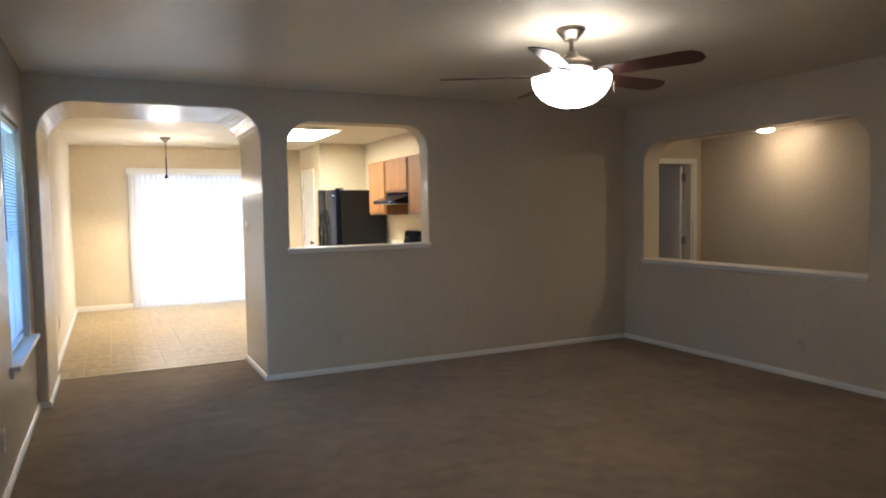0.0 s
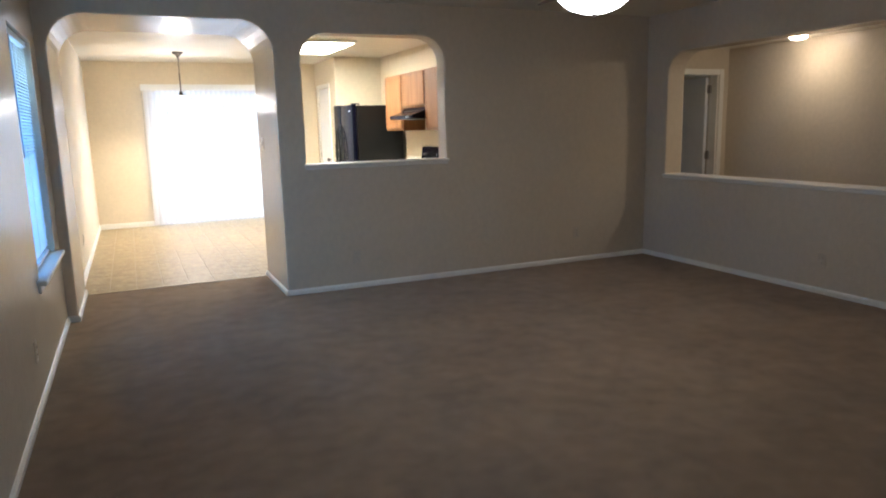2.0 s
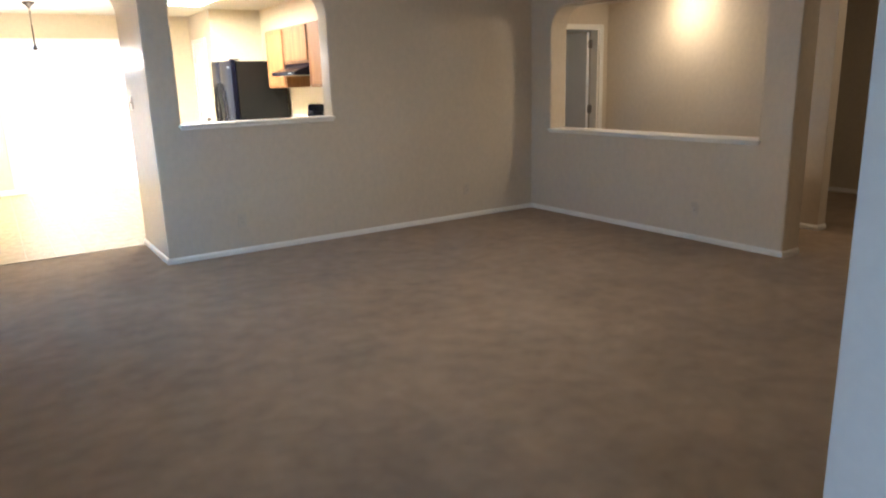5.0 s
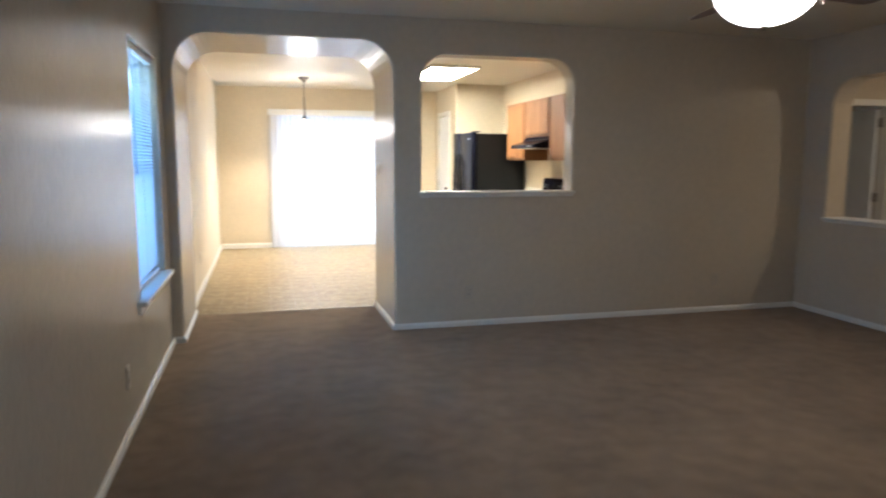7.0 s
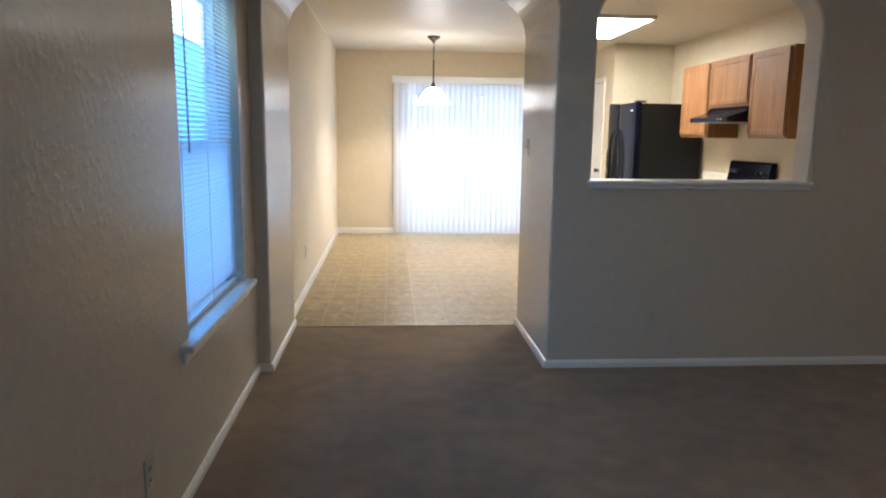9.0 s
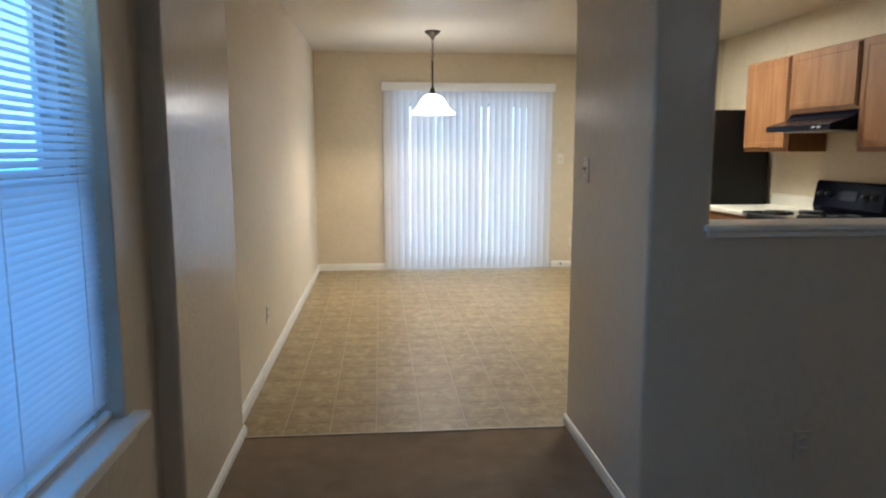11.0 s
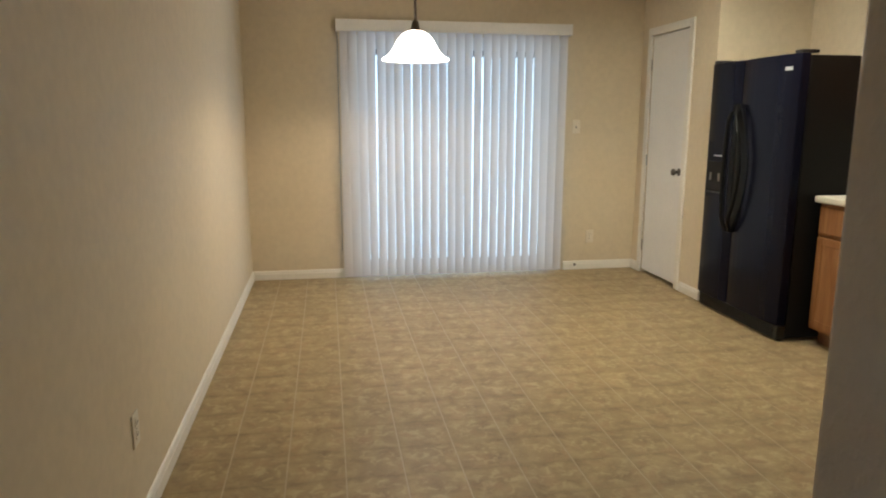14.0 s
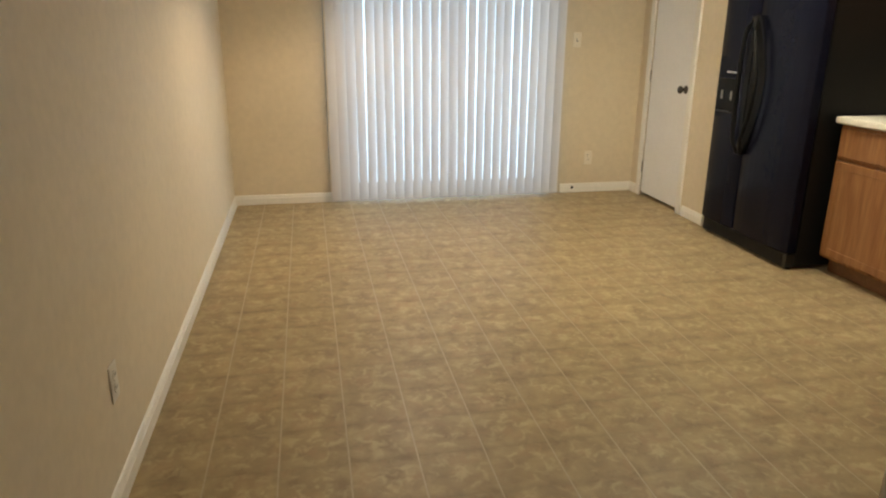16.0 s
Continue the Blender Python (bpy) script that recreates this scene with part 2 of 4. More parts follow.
COOKGLASS = mat("black_cooktop_glass", (0.008, 0.008, 0.010), rough=0.08, var=0.1, scale=8, fine=90)
RECESS = mat("satin_black_plastic", (0.004, 0.004, 0.004), rough=0.5, var=0.2, scale=8, fine=90, spec=0.2)
GREYMARK = mat("pale_grey_print", (0.45, 0.46, 0.48), rough=0.4, var=0.05)
NICKEL = mat("brushed_nickel", (0.33, 0.29, 0.25), rough=0.32, metal=1.0, var=0.08, scale=12, fine=120)
BRONZE = mat("dark_bronze", (0.055, 0.042, 0.032), rough=0.38, metal=0.8, var=0.2, scale=12, fine=90)
KNOB = mat("aged_pewter_knob", (0.12, 0.11, 0.10), rough=0.3, metal=1.0, var=0.15, scale=12, fine=90)
BLADE = mat("dark_walnut_blade", (0.060, 0.022, 0.014), rough=0.35, var=0.3, scale=6, fine=40, stretch=(1, 1, 1))
PLATE = mat("almond_plastic_plate", (0.74, 0.70, 0.60), rough=0.3, var=0.03)
SLOT = mat("dark_slot", (0.03, 0.028, 0.025), rough=0.6, var=0.1)
ALU = mat("white_aluminium_frame", (0.72, 0.73, 0.74), rough=0.4, var=0.04)
VANE = sheer("white_vinyl_vane", (0.68, 0.645, 0.62), 0.17)
SLAT = sheer("white_blind_slat", (0.82, 0.84, 0.86), 0.5)
RAIL = mat("white_blind_rail", (0.78, 0.78, 0.77), rough=0.4, var=0.03)
GLASS = glass("window_glass")
BOWL = glowing("lit_frosted_bowl", (1.0, 0.92, 0.82), BOWL_GLOW)
SHADE = glowing("lit_alabaster_shade", (1.0, 0.90, 0.76), SHADE_GLOW)
DIFFUSER = glowing("lit_prismatic_diffuser", (1.0, 0.94, 0.74), PANEL_GLOW)
DOME = glowing("lit_hall_dome", (1.0, 0.80, 0.55), HALL_GLOW)
GRASS = mat("dry_lawn", (0.09, 0.10, 0.045), rough=0.95, var=0.3, scale=0.8, fine=12)
PATIO = mat("patio_concrete", (0.36, 0.35, 0.33), rough=0.85, var=0.1, scale=1.5, fine=30)
BACKBOARD = mat("backdrop_board_grey", (0.23, 0.20, 0.17), rough=0.85, var=0.25, scale=3, fine=40, stretch=(1, 1, 0.1))
BRICKFAR = mat("neighbour_siding", (0.30, 0.31, 0.33), rough=0.8, var=0.1, scale=2, fine=30)

# ---- mesh helpers ----


def mesh_ob(name, bm, material, smooth=False):
    bmesh.ops.recalc_face_normals(bm, faces=bm.faces)
    me = bpy.data.meshes.new(name)
    bm.to_mesh(me)
    bm.free()
    me.materials.append(material)
    if smooth:
        for p in me.polygons:
            p.use_smooth = True
    return new(name, me)


def part(name, bm, material, parent=None, label="", smooth=False, bevel=0.0):
    ob = mesh_ob(name, bm, material, smooth)
    if parent is not None:
        ob.parent = parent
        if parent.type == "EMPTY":
            ob.matrix_parent_inverse = parent.matrix_basis.inverted()
    if bevel:
        md = ob.modifiers.new("edge", "BEVEL")
        md.width, md.segments, md.limit_method, md.angle_limit = bevel, 2, "ANGLE", radians(40)
    if label:
        tagged(ob, label)
    return ob


def thing(name, label, category, at=(0, 0, 0), group="", kind=""):
    e = new(name)
    e.empty_display_size = 0.1
    e.matrix_basis = Matrix.Translation(at)
    return tagged(e, label, category, group, kind)


def box(x0, y0, z0, x1, y1, z1, bm=None):
    bm = bm or bmesh.new()
    r = bmesh.ops.create_cube(bm, size=1)
    for v in r["verts"]:
        v.co = Vector((x0 + (v.co.x + 0.5) * (x1 - x0), y0 + (v.co.y + 0.5) * (y1 - y0), z0 + (v.co.z + 0.5) * (z1 - z0)))
    return bm


def lathe(profile, centre=(0, 0, 0), steps=32, bm=None):
    """Turns (radius, height) pairs round the z axis."""
    bm = bm or bmesh.new()
    rings = []
    for r, z in profile:
        rings.append([bm.verts.new((centre[0] + max(r, 1e-4) * math.cos(2 * math.pi * i / steps), centre[1] + max(r, 1e-4) * math.sin(2 * math.pi * i / steps), centre[2] + z)) for i in range(steps)])
    for a, b in zip(rings, rings[1:]):
        for i in range(steps):
            bm.faces.new((a[i], a[(i + 1) % steps], b[(i + 1) % steps], b[i]))
    return bm


def tube(points, radius, steps=10, bm=None, closed=False):
    """A round bar along points."""
    bm = bm or bmesh.new()
    pts = [Vector(p) for p in points]
    rings = []
    n = len(pts)
    for i, p in enumerate(pts):
        a = pts[(i - 1) % n] if closed or i else p
        c = pts[(i + 1) % n] if closed or i < n - 1 else p
        d = (c - a).normalized()
        u = d.cross(Vector((0, 0, 1)) if abs(d.z) < 0.9 else Vector((1, 0, 0))).normalized()
        w = d.cross(u)
        rings.append([bm.verts.new(p + radius * (math.cos(2 * math.pi * k / steps) * u + math.sin(2 * math.pi * k / steps) * w)) for k in range(steps)])
    pairs = list(zip(rings, rings[1:])) + ([(rings[-1], rings[0])] if closed else [])
    for a, b in pairs:
        for k in range(steps):
            bm.faces.new((a[k], a[(k + 1) % steps], b[(k + 1) % steps], b[k]))
    if not closed:
        bm.faces.new(rings[0])
        bm.faces.new(rings[-1])
    return bm


def turned(bm, m):
    bmesh.ops.transform(bm, matrix=m, verts=bm.verts)
    return bm


def arch_path(u0, v0, u1, v1, r, n=9):
    """Up one jamb, round both top corners and down the other jamb."""
    pts = [(u0, v0)]
    pts += [(u0 + r - r * math.cos(math.pi / 2 * i / n), v1 - r + r * math.sin(math.pi / 2 * i / n)) for i in range(n + 1)]
    pts += [(u1 - r + r * math.sin(math.pi / 2 * i / n), v1 - r + r * math.cos(math.pi / 2 * i / n)) for i in range(n + 1)]
    pts += [(u1, v0)]
    return pts


def slab(outer, holes, axis, w0, w1, rounded=0.014):
    """A wall of any outline with holes, from w0 to w1 along an axis; the edges on the w0 side are bullnosed."""
    bm = bmesh.new()

    def put(u, v):
        return bm.verts.new((w0, u, v) if axis == "x" else (u, w0, v))

    edges = []
    for loop in [outer, *holes]:
        vs = [put(u, v) for u, v in loop]
        edges += [bm.edges.new((vs[i], vs[(i + 1) % len(vs)])) for i in range(len(vs))]
    bmesh.ops.triangle_fill(bm, use_beauty=True, use_dissolve=True, edges=edges)
    r = bmesh.ops.extrude_face_region(bm, geom=bm.faces[:])
    d = Vector((w1 - w0, 0, 0) if axis == "x" else (0, w1 - w0, 0))
    bmesh.ops.translate(bm, vec=d, verts=[g for g in r["geom"] if isinstance(g, bmesh.types.BMVert)])
    bmesh.ops.recalc_face_normals(bm, faces=bm.faces)
    if rounded:
        k = 0 if axis == "x" else 1
        sharp = [e for e in bm.edges if len(e.link_faces) == 2 and all(abs(v.co[k] - w0) < 1e-5 for v in e.verts) and e.calc_face_angle(0) > 0.5]
        bmesh.ops.bevel(bm, geom=sharp, offset=rounded, segments=3, affect="EDGES", profile=0.5)
    return bm


def structure(name, bm, material, label, category, parent=None, bevel=0.0):
    ob = part(name, bm, material, parent, bevel=bevel)
    return tagged(ob, label, category, kind="structure")


def baseboard(a, b, inward, height=0.047):
    """A moulded skirting from a to b on the floor; inward is the way into the room."""
    a, b, w = Vector((*a, 0)), Vector((*b, 0)), Vector((*inward, 0))
    prof = [(0, 0), (0.014, 0), (0.014, height * 0.62), (0.010, height * 0.72), (0.010, height * 0.80), (0.005, height * 0.95), (0, height)]
    bm = bmesh.new()
    ends = []
    for p in (a, b):
        ends.append([bm.verts.new(p + w * d + Vector((0, 0, z))) for d, z in prof])
    for i in range(len(prof)):
        j = (i + 1) % len(prof)
        bm.faces.new((ends[0][i], ends[0][j], ends[1][j], ends[1][i]))
    bm.faces.new(ends[0])
    bm.faces.new(ends[1])
    return structure("baseboard", bm, TRIM, "white painted moulded baseboard along the wall", "baseboard")


# ---- plan ----
XL, XR, YS, YF, CZ = -0.378, 5.145, -0.50, 5.59, 2.46      # living room
XD, YN, XP, XK, YK = -0.345, 11.22, 3.055, 3.78, 10.02     # dining room and kitchen
JL, JR, YB, YT, HEAD = -0.305, 1.300, 6.56, 5.76, 2.275    # deep archway
XH, XE, HCZ = 6.24, 8.37, 2.16                            # hall and room beyond
LINE = 6.515                                              # carpet meets vinyl

# floors
structure("floor_carpet", box(-0.56, -0.66, -0.06, 8.5, 5.7, 0), CARPET, "taupe cut-pile carpet with brushed lighter and darker patches", "carpet")
structure("floor_carpet_threshold", box(JL - 0.02, 5.7, -0.06, JR + 0.02, LINE, 0), CARPET, "taupe carpet running through the archway", "carpet")
structure("floor_back_room", box(5.2, 5.7, -0.06, 6.9, 7.7, 0), CARPET, "taupe carpet behind the hall door", "carpet")
vinyl_floor = structure("floor_vinyl", box(XD - 0.05, LINE, -0.06, XK + 0.05, YN + 0.1, -0.0012), JOINT, "tan mottled vinyl tile floor with fine joints", "floor")
structure("floor_kitchen_edge", box(JR + 0.02, 5.7, -0.06, XK + 0.05, LINE, -0.0012), JOINT, "tan vinyl floor beneath the serving opening", "floor")

# ceilings
structure("ceiling", box(-0.56, -0.66, CZ, 5.42, YN + 0.2, CZ + 0.12), CEIL, "textured beige-white painted ceiling", "ceiling")
structure("ceiling_hall", box(5.40, 2.70, HCZ, 6.9, 7.7, HCZ + 0.1), CEIL, "lowered textured ceiling over the hall", "ceiling")
structure("ceiling_east_room", box(5.40, -0.66, CZ, 8.5, 5.7, CZ + 0.12), CEIL, "textured ceiling of the room beyond", "ceiling")

# living room north wall with the archway and the serving opening
front = [(-0.55, -0.03)] + arch_path(JL, -0.03, JR, HEAD, 0.26) + [(5.41, -0.03), (5.41, 2.5), (-0.55, 2.5)]
pass_hole = arch_path(1.523, 1.10, 2.824, 2.192, 0.22)
structure("wall_living_north", slab(front, [pass_hole], "y", YF, YT), WALL, "beige semi-gloss wall with a rounded archway and serving opening", "wall")
back = [(-0.55, -0.03)] + arch_path(JL, -0.03, JR, HEAD, 0.26) + [(1.523, -0.03), (1.523, 2.5), (-0.55, 2.5)]
structure("wall_archway_return", slab(back, [], "y", YB, YT), WALL, "beige deep return of the rounded archway", "wall")

# living room east wall with the hall opening and a rounded doorway
east = [(-0.66, -0.03)] + arch_path(1.50, -0.03, 2.667, 2.08, 0.22) + [(5.70, -0.03), (5.70, 2.5), (-0.66, 2.5)]
hall_hole = arch_path(2.935, 0.86, 5.29, 2.075, 0.24)
structure("wall_living_east", slab(east, [hall_hole], "x", XR, XR + 0.21), WALL, "beige semi-gloss wall with a wide rounded opening to the hall", "wall")

# west wall with the window
WY0, WY1, WZ0, WZ1 = 4.285, 5.295, 0.595, 2.03
west = [(-0.66, -0.03), (5.62, -0.03), (5.62, 2.5), (-0.66, 2.5)]
win_hole = [(WY0, WZ0), (WY0, WZ1), (WY1, WZ1), (WY1, WZ0)]
structure("wall_living_west", slab(west, [win_hole], "x", XL, XL - 0.17, 0.006), WALL, "beige textured semi-gloss wall beside the window", "wall")
structure("wall_dining_west", box(XD - 0.17, YB - 0.03, -0.03, XD, YN + 0.17, 2.5), WALLFLAT, "beige flat-painted dining room wall", "wall")

# south wall with the front doorway
DX0, DX1 = 0.57, 1.505
south = [(-0.55, -0.03), (DX0, -0.03), (DX0, 2.05), (DX1, 2.05), (DX1, -0.03), (8.5, -0.03), (8.5, 2.5), (-0.55, 2.5)]
structure("wall_south", slab(south, [], "y", YS, YS - 0.17, 0.0), WALL, "beige wall with the front doorway", "wall")

# dining north wall with the patio door
SX0, SX1, SZ1 = 0.50, 2.33, 2.02
north = [(XD - 0.17, -0.03), (SX0, -0.03), (SX0, SZ1), (SX1, SZ1), (SX1, -0.03), (XK + 0.12, -0.03), (XK + 0.12, 2.5), (XD - 0.17, 2.5)]
structure("wall_dining_north", slab(north, [], "y", YN, YN + 0.17, 0.0), WALLFLAT, "beige flat-painted wall round the patio door", "wall")

# kitchen east wall and pantry
structure("wall_kitchen_east", box(XK, YT, -0.03, XK + 0.12, YN + 0.1, 2.5), WALLFLAT, "beige kitchen wall behind the cabinets", "wall")
PY0, PY1 = 10.405, 11.02
pantry = [(YK, -0.03), (PY0 - 0.02, -0.03), (PY0 - 0.02, 2.05), (PY1 + 0.02, 2.05), (PY1 + 0.02, -0.03), (YN + 0.02, -0.03), (YN + 0.02, 2.5), (YK, 2.5)]
structure("wall_pantry_front", slab(pantry, [], "x", XP, XP + 0.11, 0.0), WALLFLAT, "beige wall with the pantry door", "wall")
structure("wall_pantry_side", box(XP + 0.11, YK, -0.03, XK + 0.02, YK + 0.11, 2.5), WALLFLAT, "beige pantry side wall beside the refrigerator", "wall")

# hall and the rooms beyond
structure("wall_hall_east", box(XH, 3.0, -0.03, XH + 0.12, 5.56, 2.5), WALL, "beige hall wall lit by the hall lamp", "wall")
HX0, HX1, HDZ = 5.47, 6.105, 1.885
hall_n = [(5.40, -0.03), (HX0, -0.03), (HX0, HDZ), (HX1, HDZ), (HX1, -0.03), (8.5, -0.03), (8.5, 2.5), (5.40, 2.5)]
structure("wall_hall_north", slab(hall_n, [], "y", 5.56, 5.67, 0.0), WALL, "beige wall with the hall door", "wall")
structure("wall_east", box(XE, -0.66, -0.03, XE + 0.12, 5.67, 2.5), WALL, "beige far wall of the room beyond the hall", "wall")
structure("wall_back_room_west", box(5.28, 5.67, -0.03, 5.40, 7.7, 2.5), WALL, "beige wall of the room behind the hall door", "wall")
structure("wall_back_room_east", box(6.78, 5.67, -0.03, 6.9, 7.7, 2.5), WALL, "beige wall of the room behind the hall door", "wall")
rear = [(5.28, -0.03), (6.9, -0.03), (6.9, 2.5), (5.28, 2.5)]
structure("wall_back_room_north", slab(rear, [[(5.5, 0.9), (5.5, 1.9), (6.3, 1.9), (6.3, 0.9)]], "y", 7.58, 7.7, 0.0), WALL, "beige wall with a small window behind the hall door", "wall")

# skirtings
baseboard((JR, YF), (XR, YF), (0, -1))
baseboard((XL, YF), (JL, YF), (0, -1))
baseboard((XR, 2.667), (XR, YF), (-1, 0))
baseboard((XR - 0.014, 2.667), (XR + 0.21, 2.667), (0, -1))
baseboard((XR, YS), (XR, 1.50), (-1, 0))
baseboard((XL, YS), (XL, YF), (1, 0))
baseboard((JL, YF - 0.014), (JL, YB + 0.014), (1, 0))
baseboard((JR, YF - 0.014), (JR, YB + 0.014), (-1, 0))
baseboard((XD, YB), (XD, YN), (1, 0), 0.078)
baseboard((XD, YN), (SX0 - 0.06, YN), (0, -1), 0.078)
baseboard((SX1 + 0.06, YN), (XP, YN), (0, -1), 0.078)
baseboard((XP, PY1 + 0.085), (XP, YN), (-1, 0), 0.078)
baseboard((XP, YK), (XP, PY0 - 0.085), (-1, 0), 0.078)
baseboard((XH, 3.0), (XH, 5.56), (-1, 0))
baseboard((XH - 0.014, 3.0), (XH + 0.12, 3.0), (0, -1))
baseboard((XE, YS), (XE, 5.56), (-1, 0))
baseboard((XR + 0.21, 2.667), (XR + 0.21, 5.56), (1, 0))

# carpet edge strip at the vinyl
structure("trim_carpet_edge", box(JL + 0.014, LINE - 0.012, 0, JR - 0.014, LINE + 0.012, 0.006), mat("tan_edge_strip", (0.42, 0.34, 0.23), rough=0.5, var=0.1), "thin tan edge strip between carpet and vinyl", "trim", bevel=0.003)

# ledges of the two openings
bm = box(1.50, YF - 0.026, 1.090, 2.846, YT + 0.02, 1.114)
structure("ledge_serving_opening", bm, TRIM, "white painted ledge of the serving opening", "ledge", bevel=0.008)
structure("trim_serving_apron", box(1.51, YF - 0.012, 1.068, 2.836, YF - 0.001, 1.090), TRIM, "white moulding under the serving ledge", "trim", bevel=0.005)
structure("ledge_hall_opening", box(XR - 0.026, 2.915, 0.850, XR + 0.23, 5.31, 0.874), TRIM, "white painted ledge of the hall opening", "ledge", bevel=0.008)
structure("trim_hall_apron", box(XR - 0.012, 2.925, 0.832, XR - 0.001, 5.30, 0.850), TRIM, "white moulding under the hall ledge", "trim", bevel=0.005)


# ---- window in the living room ----
def window_in_west_wall():
    w = thing("window_1", "white double-hung window with a painted sill", "window", (XL, (WY0 + WY1) / 2, WZ0), kind="structure")
    x0, x1 = XL - 0.165, XL - 0.105
    bm = box(x0, WY0, WZ0, x1, WY0 + 0.035, WZ1)
    box(x0, WY1 - 0.035, WZ0, x1, WY1, WZ1, bm)
    box(x0, WY0 + 0.035, WZ1 - 0.035, x1, WY1 - 0.035, WZ1, bm)
    box(x0, WY0 + 0.035, WZ0, x1, WY1 - 0.035, WZ0 + 0.035, bm)
    part("window_frame", bm, ALU, w)
    mz = 1.29
    for nm, za, zb, dx in (("upper_sash", mz - 0.02, WZ1 - 0.035, 0.0), ("lower_sash", WZ0 + 0.035, mz + 0.02, 0.022)):
        a, b = x0 + 0.008 + dx, x0 + 0.028 + dx
        bm = box(a, WY0 + 0.035, za, b, WY0 + 0.075, zb)
        box(a, WY1 - 0.075, za, b, WY1 - 0.035, zb, bm)
        box(a, WY0 + 0.075, za, b, WY1 - 0.075, za + 0.04, bm)
        box(a, WY0 + 0.075, zb - 0.04, b, WY1 - 0.075, zb, bm)
        s = part(nm, bm, ALU, w)
        p = part("pane", box(a + 0.008, WY0 + 0.075, za + 0.04, a + 0.012, WY1 - 0.075, zb - 0.04), GLASS, s)
        p.visible_shadow = False
    part("sill", box(XL - 0.105, WY0 - 0.12, WZ0 - 0.026, XL + 0.052, WY1 + 0.065, WZ0 + 0.002), TRIM, w, "white painted wooden sill", bevel=0.007)
    part("apron", box(XL, WY0 - 0.09, WZ0 - 0.075, XL + 0.016, WY1 + 0.035, WZ0 - 0.026), TRIM, w, bevel=0.005)
    return w


window_in_west_wall()


def mini_blind():
    t = thing("window_blind", "white horizontal mini-blind lowered over the window", "blind", (XL - 0.06, (WY0 + WY1) / 2, WZ0))
    a, b, x = WY0 + 0.008, WY1 - 0.008, XL - 0.045
    part("headrail", box(x - 0.02, a, WZ1 - 0.042, x + 0.02, b, WZ1 - 0.004), RAIL, t, bevel=0.003)
    part("bottom_rail", box(x - 0.012, a, WZ0 + 0.012, x + 0.012, b, WZ0 + 0.026), RAIL, t, bevel=0.003)
    bm = bmesh.new()
    rows = []
    for i in range(5):
        u = (i - 2) / 2
        c, h = u * 0.0118, 0.002 * (1 - u * u)
        rows.append([bm.verts.new((c, yy, h)) for yy in (a - (WY0 + WY1) / 2, b - (WY0 + WY1) / 2)])
    for p, q in zip(rows, rows[1:]):
        bm.faces.new((p[0], p[1], q[1], q[0]))
    first = mesh_ob("slat", bm, SLAT, True)
    pitch = 0.0205
    n = int((WZ1 - 0.055 - WZ0 - 0.03) / pitch)
    for i in range(n):
        s = first if i == 0 else new("slat", first.data)
        z = WZ1 - 0.055 - i * pitch
        tilt = 40 if z > 1.29 else 64
        s.matrix_basis = pose(x, (WY0 + WY1) / 2, z, random.uniform(-0.15, 0.15), tilt + random.uniform(-2.5, 2.5), 0)
        s.parent = t
        s.matrix_parent_inverse = t.matrix_basis.inverted()
    for yy in (a + 0.12, (a + b) / 2, b - 0.12):
        part("ladder_cord", tube([(x + 0.013, yy, WZ1 - 0.04), (x + 0.013, yy, WZ0 + 0.02)], 0.0012, 6), RAIL, t)
    part("tilt_wand", tube([(x + 0.026, a + 0.16, WZ1 - 0.05), (x + 0.03, a + 0.165, 1.28)], 0.004, 8), mat("clear_grey_wand", (0.35, 0.37, 0.4), rough=0.2), t, "grey plastic tilt wand")


mini_blind()


# ---- front door, standing open ----
def front_door():
    t = thing("front_door", "white painted front door standing wide open", "door", (DX1, YS, 0))
    part("leaf", box(DX1 - 0.045, YS + 0.005, 0.012, DX1 - 0.001, YS + 0.905, 2.03), DOORWHITE, t, bevel=0.003)
    for z in (0.25, 1.05, 1.8):
        part("hinge", tube([(DX1 + 0.004, YS + 0.008, z - 0.045), (DX1 + 0.004, YS + 0.008, z + 0.045)], 0.007, 10), NICKEL, t)


front_door()


# ---- ceiling fan ----
FX, FY = 2.61, 3.09


